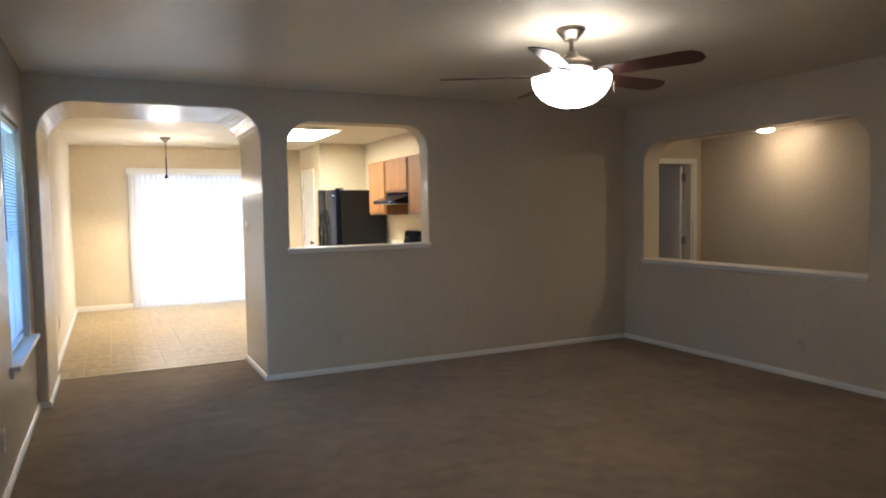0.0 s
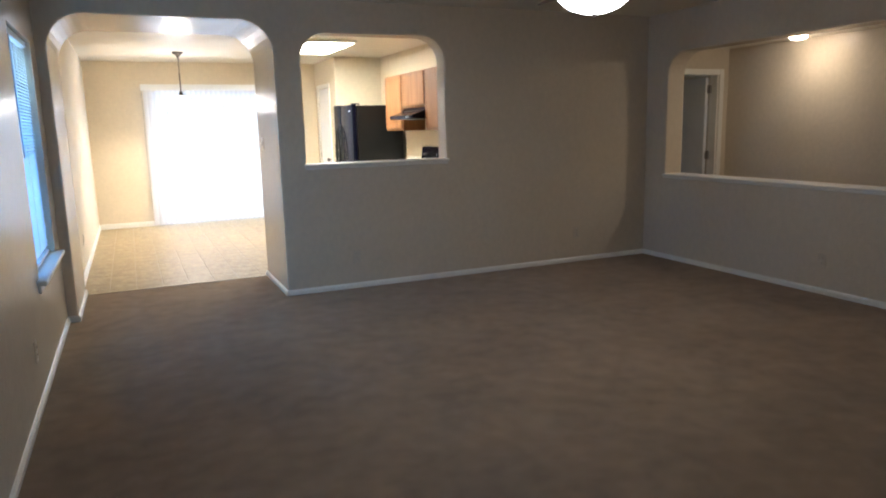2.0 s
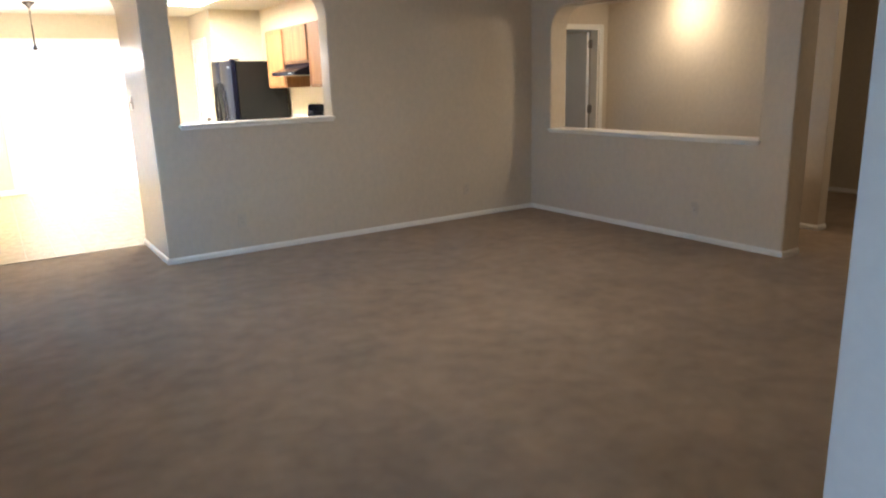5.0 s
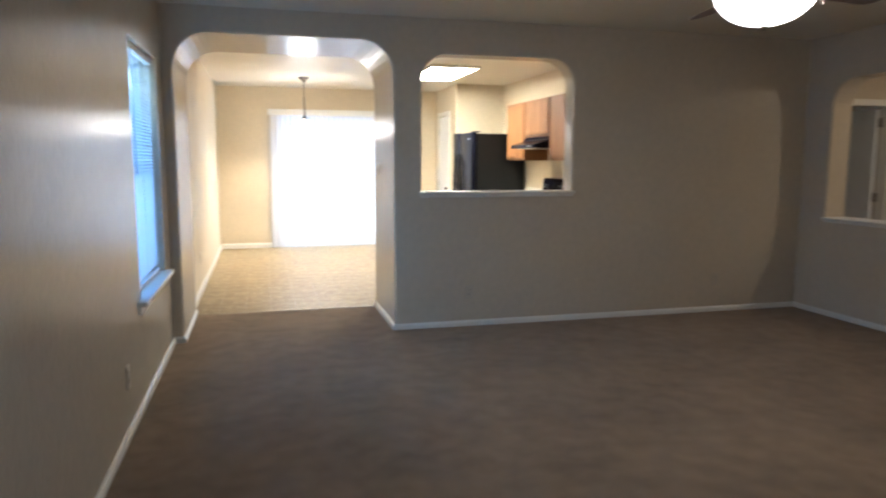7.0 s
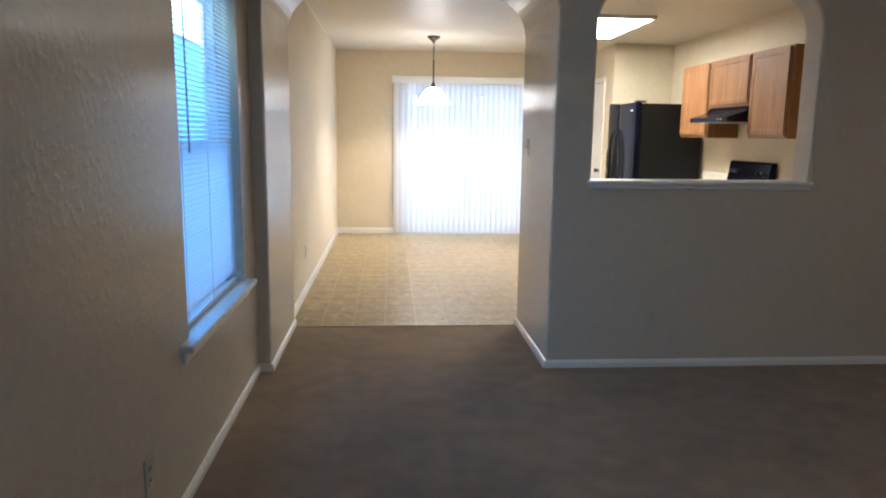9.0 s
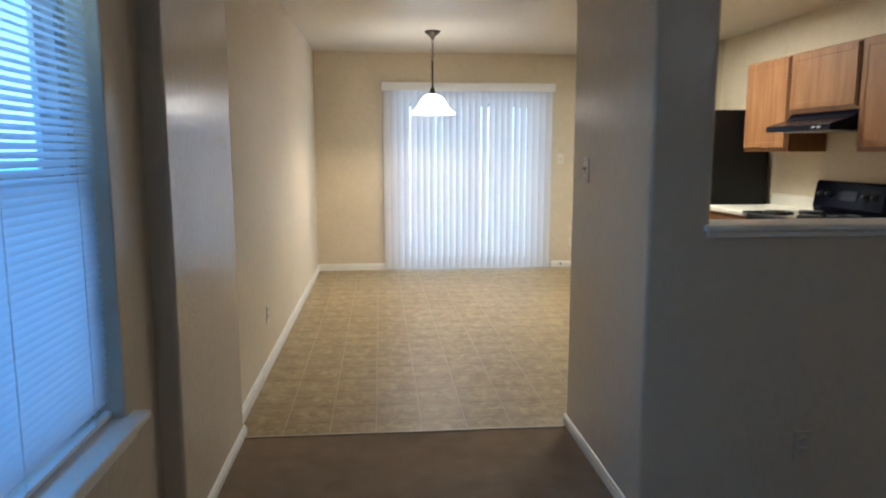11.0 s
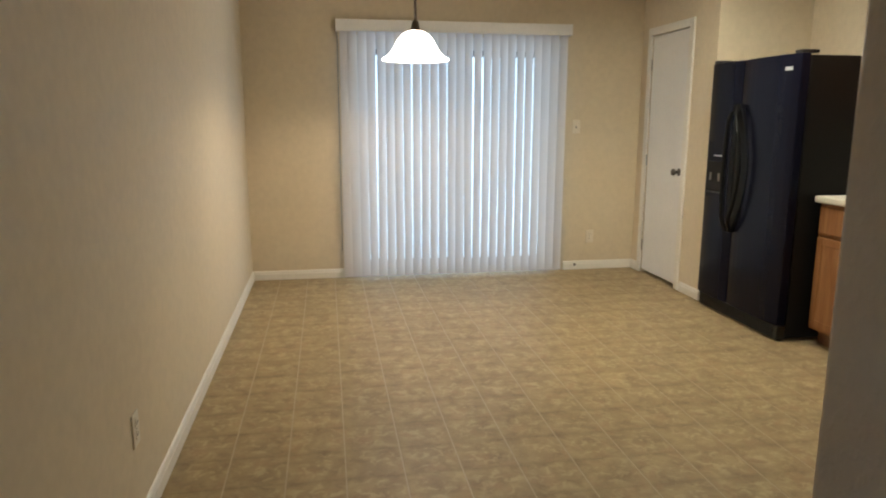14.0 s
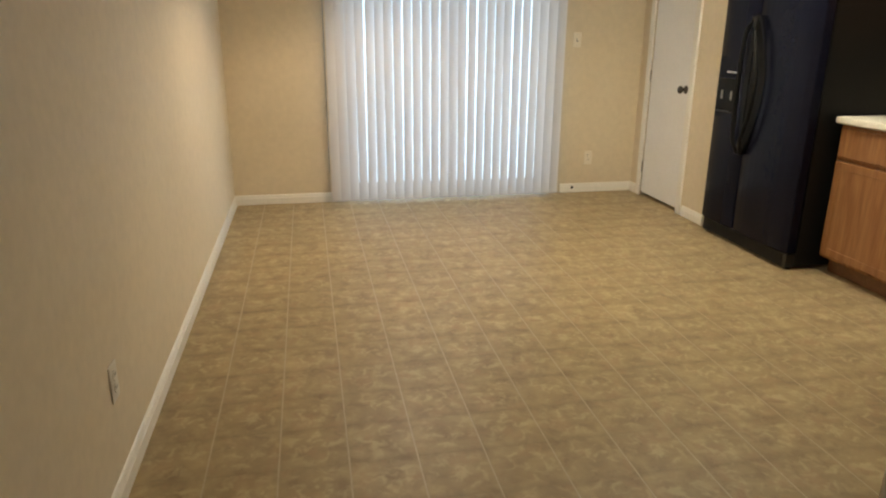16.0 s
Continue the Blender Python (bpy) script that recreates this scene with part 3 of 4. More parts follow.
def ceiling_fan():
    t = thing("ceiling_fan", "brushed nickel ceiling fan with dark blades and a lit bowl", "ceiling fan", (FX, FY, CZ))
    c = (FX, FY, 0)
    part("canopy", lathe([(0.001, CZ), (0.084, CZ), (0.086, CZ - 0.012), (0.074, CZ - 0.03), (0.05, CZ - 0.055), (0.042, CZ - 0.07), (0.014, CZ - 0.074)], c, 40), NICKEL, t, smooth=True)
    part("downrod", lathe([(0.013, CZ - 0.07), (0.013, CZ - 0.16)], c, 20), NICKEL, t, smooth=True)
    part("motor_housing", lathe([(0.013, CZ - 0.13), (0.036, CZ - 0.135), (0.042, CZ - 0.155), (0.06, CZ - 0.165), (0.105, CZ - 0.185), (0.125, CZ - 0.205), (0.128, CZ - 0.235), (0.115, CZ - 0.25), (0.09, CZ - 0.262), (0.06, CZ - 0.27), (0.001, CZ - 0.27)], c, 48), NICKEL, t, smooth=True)
    part("light_fitter", lathe([(0.06, CZ - 0.262), (0.10, CZ - 0.272), (0.105, CZ - 0.29), (0.09, CZ - 0.302), (0.03, CZ - 0.305)], c, 40), NICKEL, t, smooth=True)
    R, zr, d = 0.228, CZ - 0.293, 0.165
    outer = [(R + 0.004, zr + 0.004), (R, zr)] + [(R * math.cos(a), zr - d * math.sin(a)) for a in [math.pi / 2 * i / 12 for i in range(1, 13)]]
    inner = [(R - 0.006, zr + 0.004)] + [((R - 0.007) * math.cos(a), zr - (d - 0.007) * math.sin(a)) for a in [math.pi / 2 * i / 12 for i in range(0, 13)]]
    part("bowl", lathe(outer[::-1] + inner, c, 48), BOWL, t, "lit frosted white glass bowl", smooth=True)
    part("finial", lathe([(0.001, zr - d - 0.022), (0.008, zr - d - 0.018), (0.011, zr - d - 0.008), (0.016, zr - d - 0.002), (0.012, zr - d + 0.004)], c, 20), NICKEL, t, smooth=True)
    part("pull_chain", tube([(FX + 0.09, FY - 0.05, CZ - 0.29), (FX + 0.262, FY - 0.06, CZ - 0.30), (FX + 0.265, FY - 0.06, CZ - 0.36)], 0.0015, 6), NICKEL, t)
    zb = CZ - 0.278
    for k in range(5):
        turn = pose(FX, FY, zb, 0, 0, -66 + 72 * k)
        bm = box(0.10, -0.016, -0.004, 0.20, 0.016, 0.004)
        box(0.19, -0.042, -0.003, 0.25, 0.042, 0.003, bm)
        arm = part("blade_arm", turned(bm, turn @ pose(0, 0, 0, -14)), NICKEL, t, bevel=0.002)
        n, bm = 14, bmesh.new()
        top, bot = [], []
        for i in range(n + 1):
            u = i / n
            xx = 0.205 + 0.565 * u
            hw = 0.062 + 0.017 * u
            if u > 0.86:
                hw *= math.sqrt(max(0.0, 1 - ((u - 0.86) / 0.14) ** 2 * 0.86))
            if u < 0.08:
                hw *= 0.72 + 0.28 * u / 0.08
            top.append((xx, hw))
            bot.append((xx, -hw))
        loop = top + bot[::-1]
        f = bm.faces.new([bm.verts.new((p, q, 0.005)) for p, q in loop])
        r = bmesh.ops.extrude_face_region(bm, geom=[f])
        bmesh.ops.translate(bm, vec=(0, 0, 0.006), verts=[g for g in r["geom"] if isinstance(g, bmesh.types.BMVert)])
        part("blade", turned(bm, turn @ pose(0, 0, 0, -14)), BLADE, t, "dark walnut fan blade", bevel=0.0015)


ceiling_fan()


# ---- outlets and switches ----
def plate(name, label, switch, finish):
    """A cover plate on the plane y = 0, facing -y."""
    t = thing(name, label, "switch" if switch else "outlet")
    part("cover_plate", box(-0.036, -0.006, -0.058, 0.036, 0, 0.058), finish, t, bevel=0.003)
    if switch:
        part("toggle_slot", box(-0.006, -0.0075, -0.013, 0.006, -0.004, 0.013), SLOT, t)
        part("toggle", turned(box(-0.004, -0.018, -0.006, 0.004, 0, 0.006), pose(0, -0.004, 0.002, -22)), finish, t, bevel=0.001)
    else:
        for z in (-0.02, 0.02):
            r = part("receptacle", turned(lathe([(0.001, 0), (0.0165, 0), (0.0165, 0.002), (0.0155, 0.003), (0.001, 0.003)], steps=24), pose(0, -0.0055, z, 90)), finish, t, smooth=False)
            for dx in (-0.006, 0.006):
                part("slot", box(dx - 0.001, -0.0095, z - 0.001, dx + 0.001, -0.0082, z + 0.008), SLOT, r)
    for z in ((-0.042, 0.042) if switch else (0.0,)):
        part("screw", turned(lathe([(0.001, 0.0012), (0.003, 0.001), (0.003, 0)], steps=12), pose(0, -0.006, z, 90)), GREYMARK, t)
    return t


BEIGEPLATE = mat("beige_plastic_plate", (0.55, 0.48, 0.38), rough=0.3, var=0.03)
outlet = plate("wall_outlet", "beige duplex outlet low on the living room wall", False, BEIGEPLATE)
outlet.matrix_basis = pose(1.925, YF, 0.285)
copy_thing(outlet, pose(4.27, YF, 0.30))
copy_thing(outlet, pose(XL, 3.79, 0.30, 0, 0, 90))
copy_thing(outlet, pose(XR, 3.465, 0.27, 0, 0, -90))
pale = plate("wall_outlet", "almond duplex outlet low on the dining room wall", False, PLATE)
pale.matrix_basis = pose(XD, 7.60, 0.358, 0, 0, 90)
SANDPLATE = mat("sand_plastic_plate", (0.76, 0.69, 0.57), rough=0.35, var=0.03)
sand = plate("wall_outlet", "sand-coloured duplex outlet beside the patio door", False, SANDPLATE)
sand.matrix_basis = pose(2.635, YN, 0.30)
switch = plate("light_switch", "beige toggle light switch on the archway wall", True, SANDPLATE)
switch.matrix_basis = pose(JR, 6.335, 1.285, 0, 0, -90)
far_switch = plate("light_switch", "sand-coloured light switch beside the vertical blind", True, SANDPLATE)
far_switch.matrix_basis = pose(2.47, YN, 1.28)

# ---- hall ----


def casing(name, along, at, a, b, top, out, width=0.06, thick=0.016):
    """Flat door trim round an opening. along: 'x' or 'y'; at: the wall's plane; out: the way off the wall."""
    made = []
    lo, hi = sorted((at, at + out * thick))
    for u0, u1, z0, z1 in ((a - width, a, 0, top + width), (b, b + width, 0, top + width), (a, b, top, top + width)):
        bm = box(u0, lo, z0, u1, hi, z1) if along == "x" else box(lo, u0, z0, hi, u1, z1)
        made.append(structure(name, bm, TRIM, "white painted door casing", "trim", bevel=0.004))
    return made


casing("trim_hall_door", "x", 5.56, HX0, HX1, HDZ, -1)
structure("trim_hall_door_jamb", box(HX1 - 0.018, 5.562, 0, HX1, 5.668, HDZ), TRIM, "white door jamb with hinges", "trim")


def hall_door():
    t = thing("hall_door", "grey-white hall door standing open into a dim room", "door", (HX1 - 0.02, 5.67, 0))
    part("leaf", box(HX1 - 0.062, 5.685, 0.012, HX1 - 0.026, 6.30, HDZ - 0.02), DOORWHITE, t, bevel=0.003)
    for z in (0.22, 1.02, 1.74):
        part("hinge", box(HX1 - 0.04, 5.64, z - 0.045, HX1 - 0.017, 5.686, z + 0.045), NICKEL, t, bevel=0.002)


hall_door()


def hall_light():
    x, y = 5.90, 4.43
    t = thing("hall_ceiling_light", "small lit flush dome light on the hall ceiling", "ceiling light", (x, y, HCZ))
    part("base", lathe([(0.001, HCZ), (0.085, HCZ), (0.085, HCZ - 0.012), (0.07, HCZ - 0.016)], (x, y, 0), 32), NICKEL, t, smooth=True)
    part("glass_dome", lathe([(0.075, HCZ - 0.013)] + [(0.075 * math.cos(a), HCZ - 0.014 - 0.035 * math.sin(a)) for a in [math.pi / 2 * i / 8 for i in range(1, 9)]], (x, y, 0), 32), DOME, t, "glowing white glass dome", smooth=True)
    return t


flush = hall_light()
# Unseen extra lamp, added to brighten the east room and the doorway reveal.
copy_thing(flush, pose(6.75, 1.75, CZ))


# ---- pendant over the dining place ----
PX, PY = 0.87, 9.80


def pendant():
    t = thing("pendant_lamp", "dark bronze chain pendant with a lit white bell shade", "pendant lamp", (PX, PY, CZ))
    c = (PX, PY, 0)
    part("canopy", lathe([(0.001, CZ), (0.072, CZ), (0.074, CZ - 0.01), (0.062, CZ - 0.022), (0.032, CZ - 0.042), (0.018, CZ - 0.06), (0.012, CZ - 0.075), (0.001, CZ - 0.076)], c, 32), BRONZE, t, smooth=True)
    z = CZ - 0.085
    for i in range(6):
        k = i * 0.031
        loop = []
        for j in range(14):
            a = 2 * math.pi * j / 14
            u, v = 0.0095 * math.cos(a), 0.021 * math.sin(a)
            loop.append((PX + (u if i % 2 == 0 else 0), PY + (0 if i % 2 == 0 else u), z - k + v - 0.008))
        part("chain_link", tube(loop, 0.0024, 6, closed=True), BRONZE, t, smooth=True)
    wire = [(PX + 0.012 * math.sin(i * 1.1), PY + 0.01 * math.cos(i * 0.9), CZ - 0.075 - i * 0.0205) for i in range(11)]
    part("wire", tube(wire, 0.002, 6), BRONZE, t, smooth=True)
    part("stem", lathe([(0.001, 2.195), (0.012, 2.19), (0.0085, 2.18), (0.0085, 1.95), (0.001, 1.948)], c, 16), BRONZE, t, smooth=True)
    part("socket_cup", lathe([(0.0085, 1.955), (0.018, 1.95), (0.024, 1.93), (0.026, 1.91), (0.034, 1.90), (0.036, 1.885), (0.02, 1.88)], c, 24), BRONZE, t, smooth=True)
    prof = [(0.030, 1.892), (0.055, 1.885), (0.085, 1.868), (0.112, 1.838), (0.130, 1.802), (0.150, 1.768), (0.178, 1.740), (0.208, 1.722), (0.212, 1.716)]
    back = [(max(r - 0.005, 0.02), h - 0.004) for r, h in prof[::-1]]
    part("shade", lathe(prof + back, c, 56), SHADE, t, "lit white alabaster glass bell shade", smooth=True)
    lamp = bpy.data.lights.new("pendant_bulb", "POINT")
    lamp.energy, lamp.color, lamp.shadow_soft_size = BULB, (1.0, 0.80, 0.58), 0.03
    new("pendant_bulb", lamp).matrix_world = Matrix.Translation((PX, PY, 1.775))


pendant()


# ---- patio door and its vertical blind ----
def patio_door():
    t = thing("door_1", "white aluminium sliding glass patio door", "sliding door", ((SX0 + SX1) / 2, YN + 0.1, 0), kind="structure")
    y0, y1 = YN + 0.07, YN + 0.16
    bm = box(SX0, y0, 0, SX0 + 0.04, y1, SZ1)
    box(SX1 - 0.04, y0, 0, SX1, y1, SZ1, bm)
    box(SX0 + 0.04, y0, SZ1 - 0.04, SX1 - 0.04, y1, SZ1, bm)
    box(SX0 + 0.04, y0, 0, SX1 - 0.04, y1, 0.03, bm)
    part("door_frame", bm, ALU, t)
    m = (SX0 + SX1) / 2
    for a, b, yy in ((SX0 + 0.04, m + 0.03, y0 + 0.05), (m - 0.03, SX1 - 0.04, y0 + 0.012)):
        bm = box(a, yy, 0.03, a + 0.06, yy + 0.028, SZ1 - 0.04)
        box(b - 0.06, yy, 0.03, b, yy + 0.028, SZ1 - 0.04, bm)
        box(a + 0.06, yy, 0.03, b - 0.06, yy + 0.028, 0.12, bm)
        box(a + 0.06, yy, SZ1 - 0.10, b - 0.06, yy + 0.028, SZ1 - 0.04, bm)
        s = part("sliding_panel", bm, ALU, t)
        p = part("pane", box(a + 0.06, yy + 0.011, 0.12, b - 0.06, yy + 0.017, SZ1 - 0.10), GLASS, s)
        p.visible_shadow = False


patio_door()


def vertical_blind():
    t = thing("vertical_blind", "closed white vinyl vertical blind over the patio door", "blind", (1.4, YN - 0.07, 2.06))
    x0, x1, yb = 0.415, 2.350, YN - 0.075
    bm = box(x0 - 0.015, YN - 0.125, 2.035, x1 + 0.015, YN - 0.117, 2.125)
    box(x0 - 0.015, YN - 0.117, 2.117, x1 + 0.015, YN, 2.125, bm)
    box(x0 - 0.015, YN - 0.117, 2.035, x0 - 0.009, YN, 2.117, bm)
    box(x1 + 0.009, YN - 0.117, 2.035, x1 + 0.015, YN, 2.117, bm)
    part("valance", bm, RAIL, t, "white blind valance")
    part("headrail", box(x0, yb - 0.02, 2.06, x1, yb + 0.02, 2.10), RAIL, t)
    bm = bmesh.new()
    rows = []
    for i in range(7):
        u = (i - 3) / 3
        rows.append([bm.verts.new((u * 0.0402, 0.006 * u * u - 0.006, z)) for z in (0.018, 0.7, 1.4, 2.058)])
    for p, q in zip(rows, rows[1:]):
        for k in range(3):
            bm.faces.new((p[k], q[k], q[k + 1], p[k + 1]))
    first = mesh_ob("vane", bm, VANE, True)
    n = 26
    for i in range(n):
        s = first if i == 0 else new("vane", first.data)
        xx = x0 + 0.045 + i * (x1 - x0 - 0.09) / (n - 1)
        s.matrix_basis = pose(xx, yb, 0, random.uniform(-0.15, 0.15), random.uniform(-0.25, 0.25), (13 if i < 2 else 24 - 0.35 * i if i < 23 else 12) + random.uniform(-0.7, 0.7))
        s.parent = t
        s.matrix_parent_inverse = t.matrix_basis.inverted()
    part("cord", tube([(x0 - 0.004, yb, 2.08), (x0 - 0.006, yb - 0.01, 1.2), (x0 - 0.004, yb, 0.25)], 0.003, 8), mat("grey_cord", (0.34, 0.32, 0.29), rough=0.6), t, "grey control cord")


vertical_blind()

# ---- pantry door ----
casing("trim_pantry_door", "y", XP, PY0 - 0.005, PY1 + 0.005, 2.04, -1, width=0.062)


def pantry_door():
    t = thing("pantry_door", "plain white pantry door with a dark round knob", "door", (XP, (PY0 + PY1) / 2, 0))
    part("leaf", box(XP + 0.004, PY0, 0.03, XP + 0.039, PY1, 2.035), DOORWHITE, t, bevel=0.002)
    prof = [(0.030, 0), (0.030, 0.005), (0.013, 0.010), (0.012, 0.028), (0.024, 0.036), (0.029, 0.048), (0.026, 0.058), (0.012, 0.064), (0.001, 0.065)]
    part("knob", turned(lathe(prof, steps=24), pose(XP + 0.004, PY0 + 0.055, 0.935, 0, -90, 0)), KNOB, t, "dark pewter round knob", smooth=True)
    for z in (0.25, 1.0, 1.8):
        part("hinge", tube([(XP - 0.002, PY1 + 0.004, z - 0.045), (XP - 0.002, PY1 + 0.004, z + 0.045)], 0.005, 8), NICKEL, t)


pantry_door()
# Sheet coloured near-black for the shade seen under the pantry door.
structure("wall_pantry_shade", box(XP + 0.5, YK + 0.11, 0, XP + 0.52, YN, 2.4), SLOT, "near-black sheet standing for the shade inside the pantry", "wall")
bm = turned(lathe([(0.001, 0.012), (0.006, 0.011), (0.008, 0.004), (0.012, 0.0)], steps=16), pose(2.50, YN - 0.014, 0.045, 90))
tagged(part("cable_grommet", bm, SLOT), "small dark cable grommet in the white baseboard", "cable outlet")


# ---- refrigerator ----
def refrigerator():
    y0, y1, x0, x1, h = 9.02, 9.948, 2.975, 3.74, 1.728
    seam = 9.578
    t = thing("refrigerator", "glossy black side-by-side refrigerator with an ice dispenser", "refrigerator", ((x0 + x1) / 2, (y0 + y1) / 2, 0))
    part("body", box(x0 + 0.085, y0 + 0.008, 0.02, x1, y1 - 0.008, h - 0.01), BLACKSIDE, t, bevel=0.004)
    for nm, a, b in (("fridge_door", y0, seam - 0.004), ("freezer_door", seam + 0.004, y1)):
        bm = bmesh.new()
        n, prof = 10, []
        for i in range(n + 1):
            u = i / n
            prof.append((x0 + 0.018 * (2 * abs(u - 0.5)) ** 3, a + (b - a) * u))
        lower = [bm.verts.new((p, q, 0.105)) for p, q in prof] + [bm.verts.new((x0 + 0.075, b, 0.105)), bm.verts.new((x0 + 0.075, a, 0.105))]
        f = bm.faces.new(lower)
        r = bmesh.ops.extrude_face_region(bm, geom=[f])
        bmesh.ops.translate(bm, vec=(0, 0, h - 0.105), verts=[g for g in r["geom"] if isinstance(g, bmesh.types.BMVert)])
        d = part(nm, bm, BLACKGLOSS, t, bevel=0.006)
        s = -1 if nm == "fridge_door" else 1
        base = seam + s * 0.014
        bow = 0.122 if nm == "fridge_door" else 0.026
        arc = []
        for i in range(17):
            u = i / 16
            k = math.sin(math.pi * u)
            arc.append((x0 - 0.012 - 0.042 * min(1, 3.2 * k), base + s * bow * k, 0.61 + 0.83 * u))
        part("door_handle", tube(arc, 0.014, 10), RECESS, d, "bowed black door handle", smooth=True)
        bm = bmesh.new()
        ring = [(base - s * 0.008, 0.60)] + [(base + s * (bow + 0.012) * math.sin(math.pi * i / 12), 0.60 + 0.85 * i / 12) for i in range(1, 12)] + [(base - s * 0.008, 1.45)]
        f = bm.faces.new([bm.verts.new((x0 + 0.014, q, z)) for q, z in ring])
        r = bmesh.ops.extrude_face_region(bm, geom=[f])
        bmesh.ops.translate(bm, vec=(-0.017, 0, 0), verts=[g for g in r["geom"] if isinstance(g, bmesh.types.BMVert)])
        part("handle_recess", bm, RECESS, d)
    dy0, dy1 = 9.672, 9.915
    xd = x0 + 0.006
    disp = part("dispenser", box(xd - 0.006, dy0, 0.81, xd + 0.03, dy1, 1.20), BLACKGLOSS, t, "black ice and water dispenser", bevel=0.005)
    part("dispenser_cavity", box(xd - 0.0085, dy0 + 0.014, 0.862, xd - 0.0065, dy1 - 0.014, 1.062), RECESS, disp)
    part("control_strip", box(xd - 0.009, dy0 + 0.05, 1.098, xd - 0.0065, dy1 - 0.09, 1.110), GREYMARK, disp, "pale grey control marks")
    for yy in (dy0 + 0.07, dy1 - 0.07):
        part("dispenser_lever", box(xd - 0.016, yy - 0.010, 0.93, xd - 0.009, yy + 0.010, 0.985), NICKEL, disp, bevel=0.003)
    part("drip_tray", box(xd - 0.018, dy0 + 0.02, 0.845, xd - 0.007, dy1 - 0.02, 0.857), BLACKPLASTIC, disp, bevel=0.002)
    part("badge", box(x0 - 0.0025, y0 + 0.055, 1.635, x0 + 0.004, y0 + 0.115, 1.655), GREYMARK, t, "small pale badge")
    for a in (y0 + 0.005, y1 - 0.075):
        part("hinge_cap", box(x0 + 0.02, a, h, x0 + 0.13, a + 0.07, h + 0.02), BLACKPLASTIC, t, bevel=0.006)
    part("kick_grille", box(x0 + 0.03, y0 + 0.012, 0.012, x0 + 0.09, y1 - 0.012, 0.098), BLACKPLASTIC, t, bevel=0.004)
    for i in range(5):
        part("grille_slat", box(x0 + 0.024, y0 + 0.05, 0.022 + i * 0.015, x0 + 0.0305, y1 - 0.05, 0.029 + i * 0.015), BLACKSIDE, t)
    for a in (y0 + 0.03, y1 - 0.07):
        part("foot", lathe([(0.001, 0), (0.02, 0), (0.02, 0.012), (0.012, 0.022)], (x0 + 0.07, a + 0.02, 0), 14), BLACKPLASTIC, t)
        part("rear_foot", lathe([(0.001, 0), (0.02, 0), (0.02, 0.012), (0.012, 0.022)], (x1 - 0.07, a + 0.02, 0), 14), BLACKPLASTIC, t)


refrigerator()


# ---- kitchen cabinets ----
def panel_door(parent, x, y0, y1, z0, z1, pull=True):
    """A door on the plane x, facing -x, with a shallow centre panel and routed finger pulls below and at one side."""
    fr, th = 0.045, 0.019
    e = 0.014 if pull else 0.0
    a, b = y0 + e, z0 + e
    bm = box(x - th, a, b, x, a + fr, z1)
    box(x - th, y1 - fr, b, x, y1, z1, bm)
    box(x - th, a + fr, b, x, y1 - fr, b + fr, bm)
    box(x - th, a + fr, z1 - fr, x, y1 - fr, z1, bm)
    d = part("door", bm, OAK, parent, bevel=0.003)
    part("panel", box(x - th + 0.0035, a + fr - 0.004, b + fr - 0.004, x - 0.002, y1 - fr + 0.004, z1 - fr + 0.004), OAK, d)
    if pull:
        # Strips coloured darker to stand for the pull's shaded chamfer.
        bm = box(x - 0.009, y0, z0, x - 0.0005, y0 + e, z1)
        box(x - 0.009, y0 + e, z0, x - 0.0005, y1, z0 + e, bm)
        part("finger_pull", bm, OAKSHADE, d, "routed finger pull with its shade in the dark oak colour")
    return d


def wall_cabinet(label, y0, y1, z0, z1, doors, depth=0.31):
    x = XK - depth
    t = thing("wall_cabinet", label, "cabinet", (XK, (y0 + y1) / 2, z0), group="kitchen wall cabinets")
    part("carcass", box(x + 0.02, y0 + 0.001, z0, XK, y1 - 0.001, z1), OAK, t)
    bm = box(x, y0 + 0.001, z0, x + 0.02, y0 + 0.035, z1)
    box(x, y1 - 0.035, z0, x + 0.02, y1 - 0.001, z1, bm)
    box(x, y0 + 0.035, z0, x + 0.02, y1 - 0.035, z0 + 0.035, bm)
    box(x, y0 + 0.035, z1 - 0.035, x + 0.02, y1 - 0.035, z1, bm)
    part("face_frame", bm, OAK, t)
    w = (y1 - y0 - 0.03) / doors
    for i in range(doors):
        panel_door(t, x - 0.001, y0 + 0.015 + i * w + 0.002, y0 + 0.015 + (i + 1) * w - 0.002, z0 + 0.014, z1 - 0.014)
    return t


wall_cabinet("golden oak wall cabinet beside the refrigerator", 8.325, 8.955, 1.365, 2.085, 1)
wall_cabinet("short golden oak cabinet above the range hood", 7.555, 8.323, 1.645, 2.085, 1)
wall_cabinet("golden oak wall cabinet past the range hood", 6.95, 7.553, 1.365, 2.085, 1)


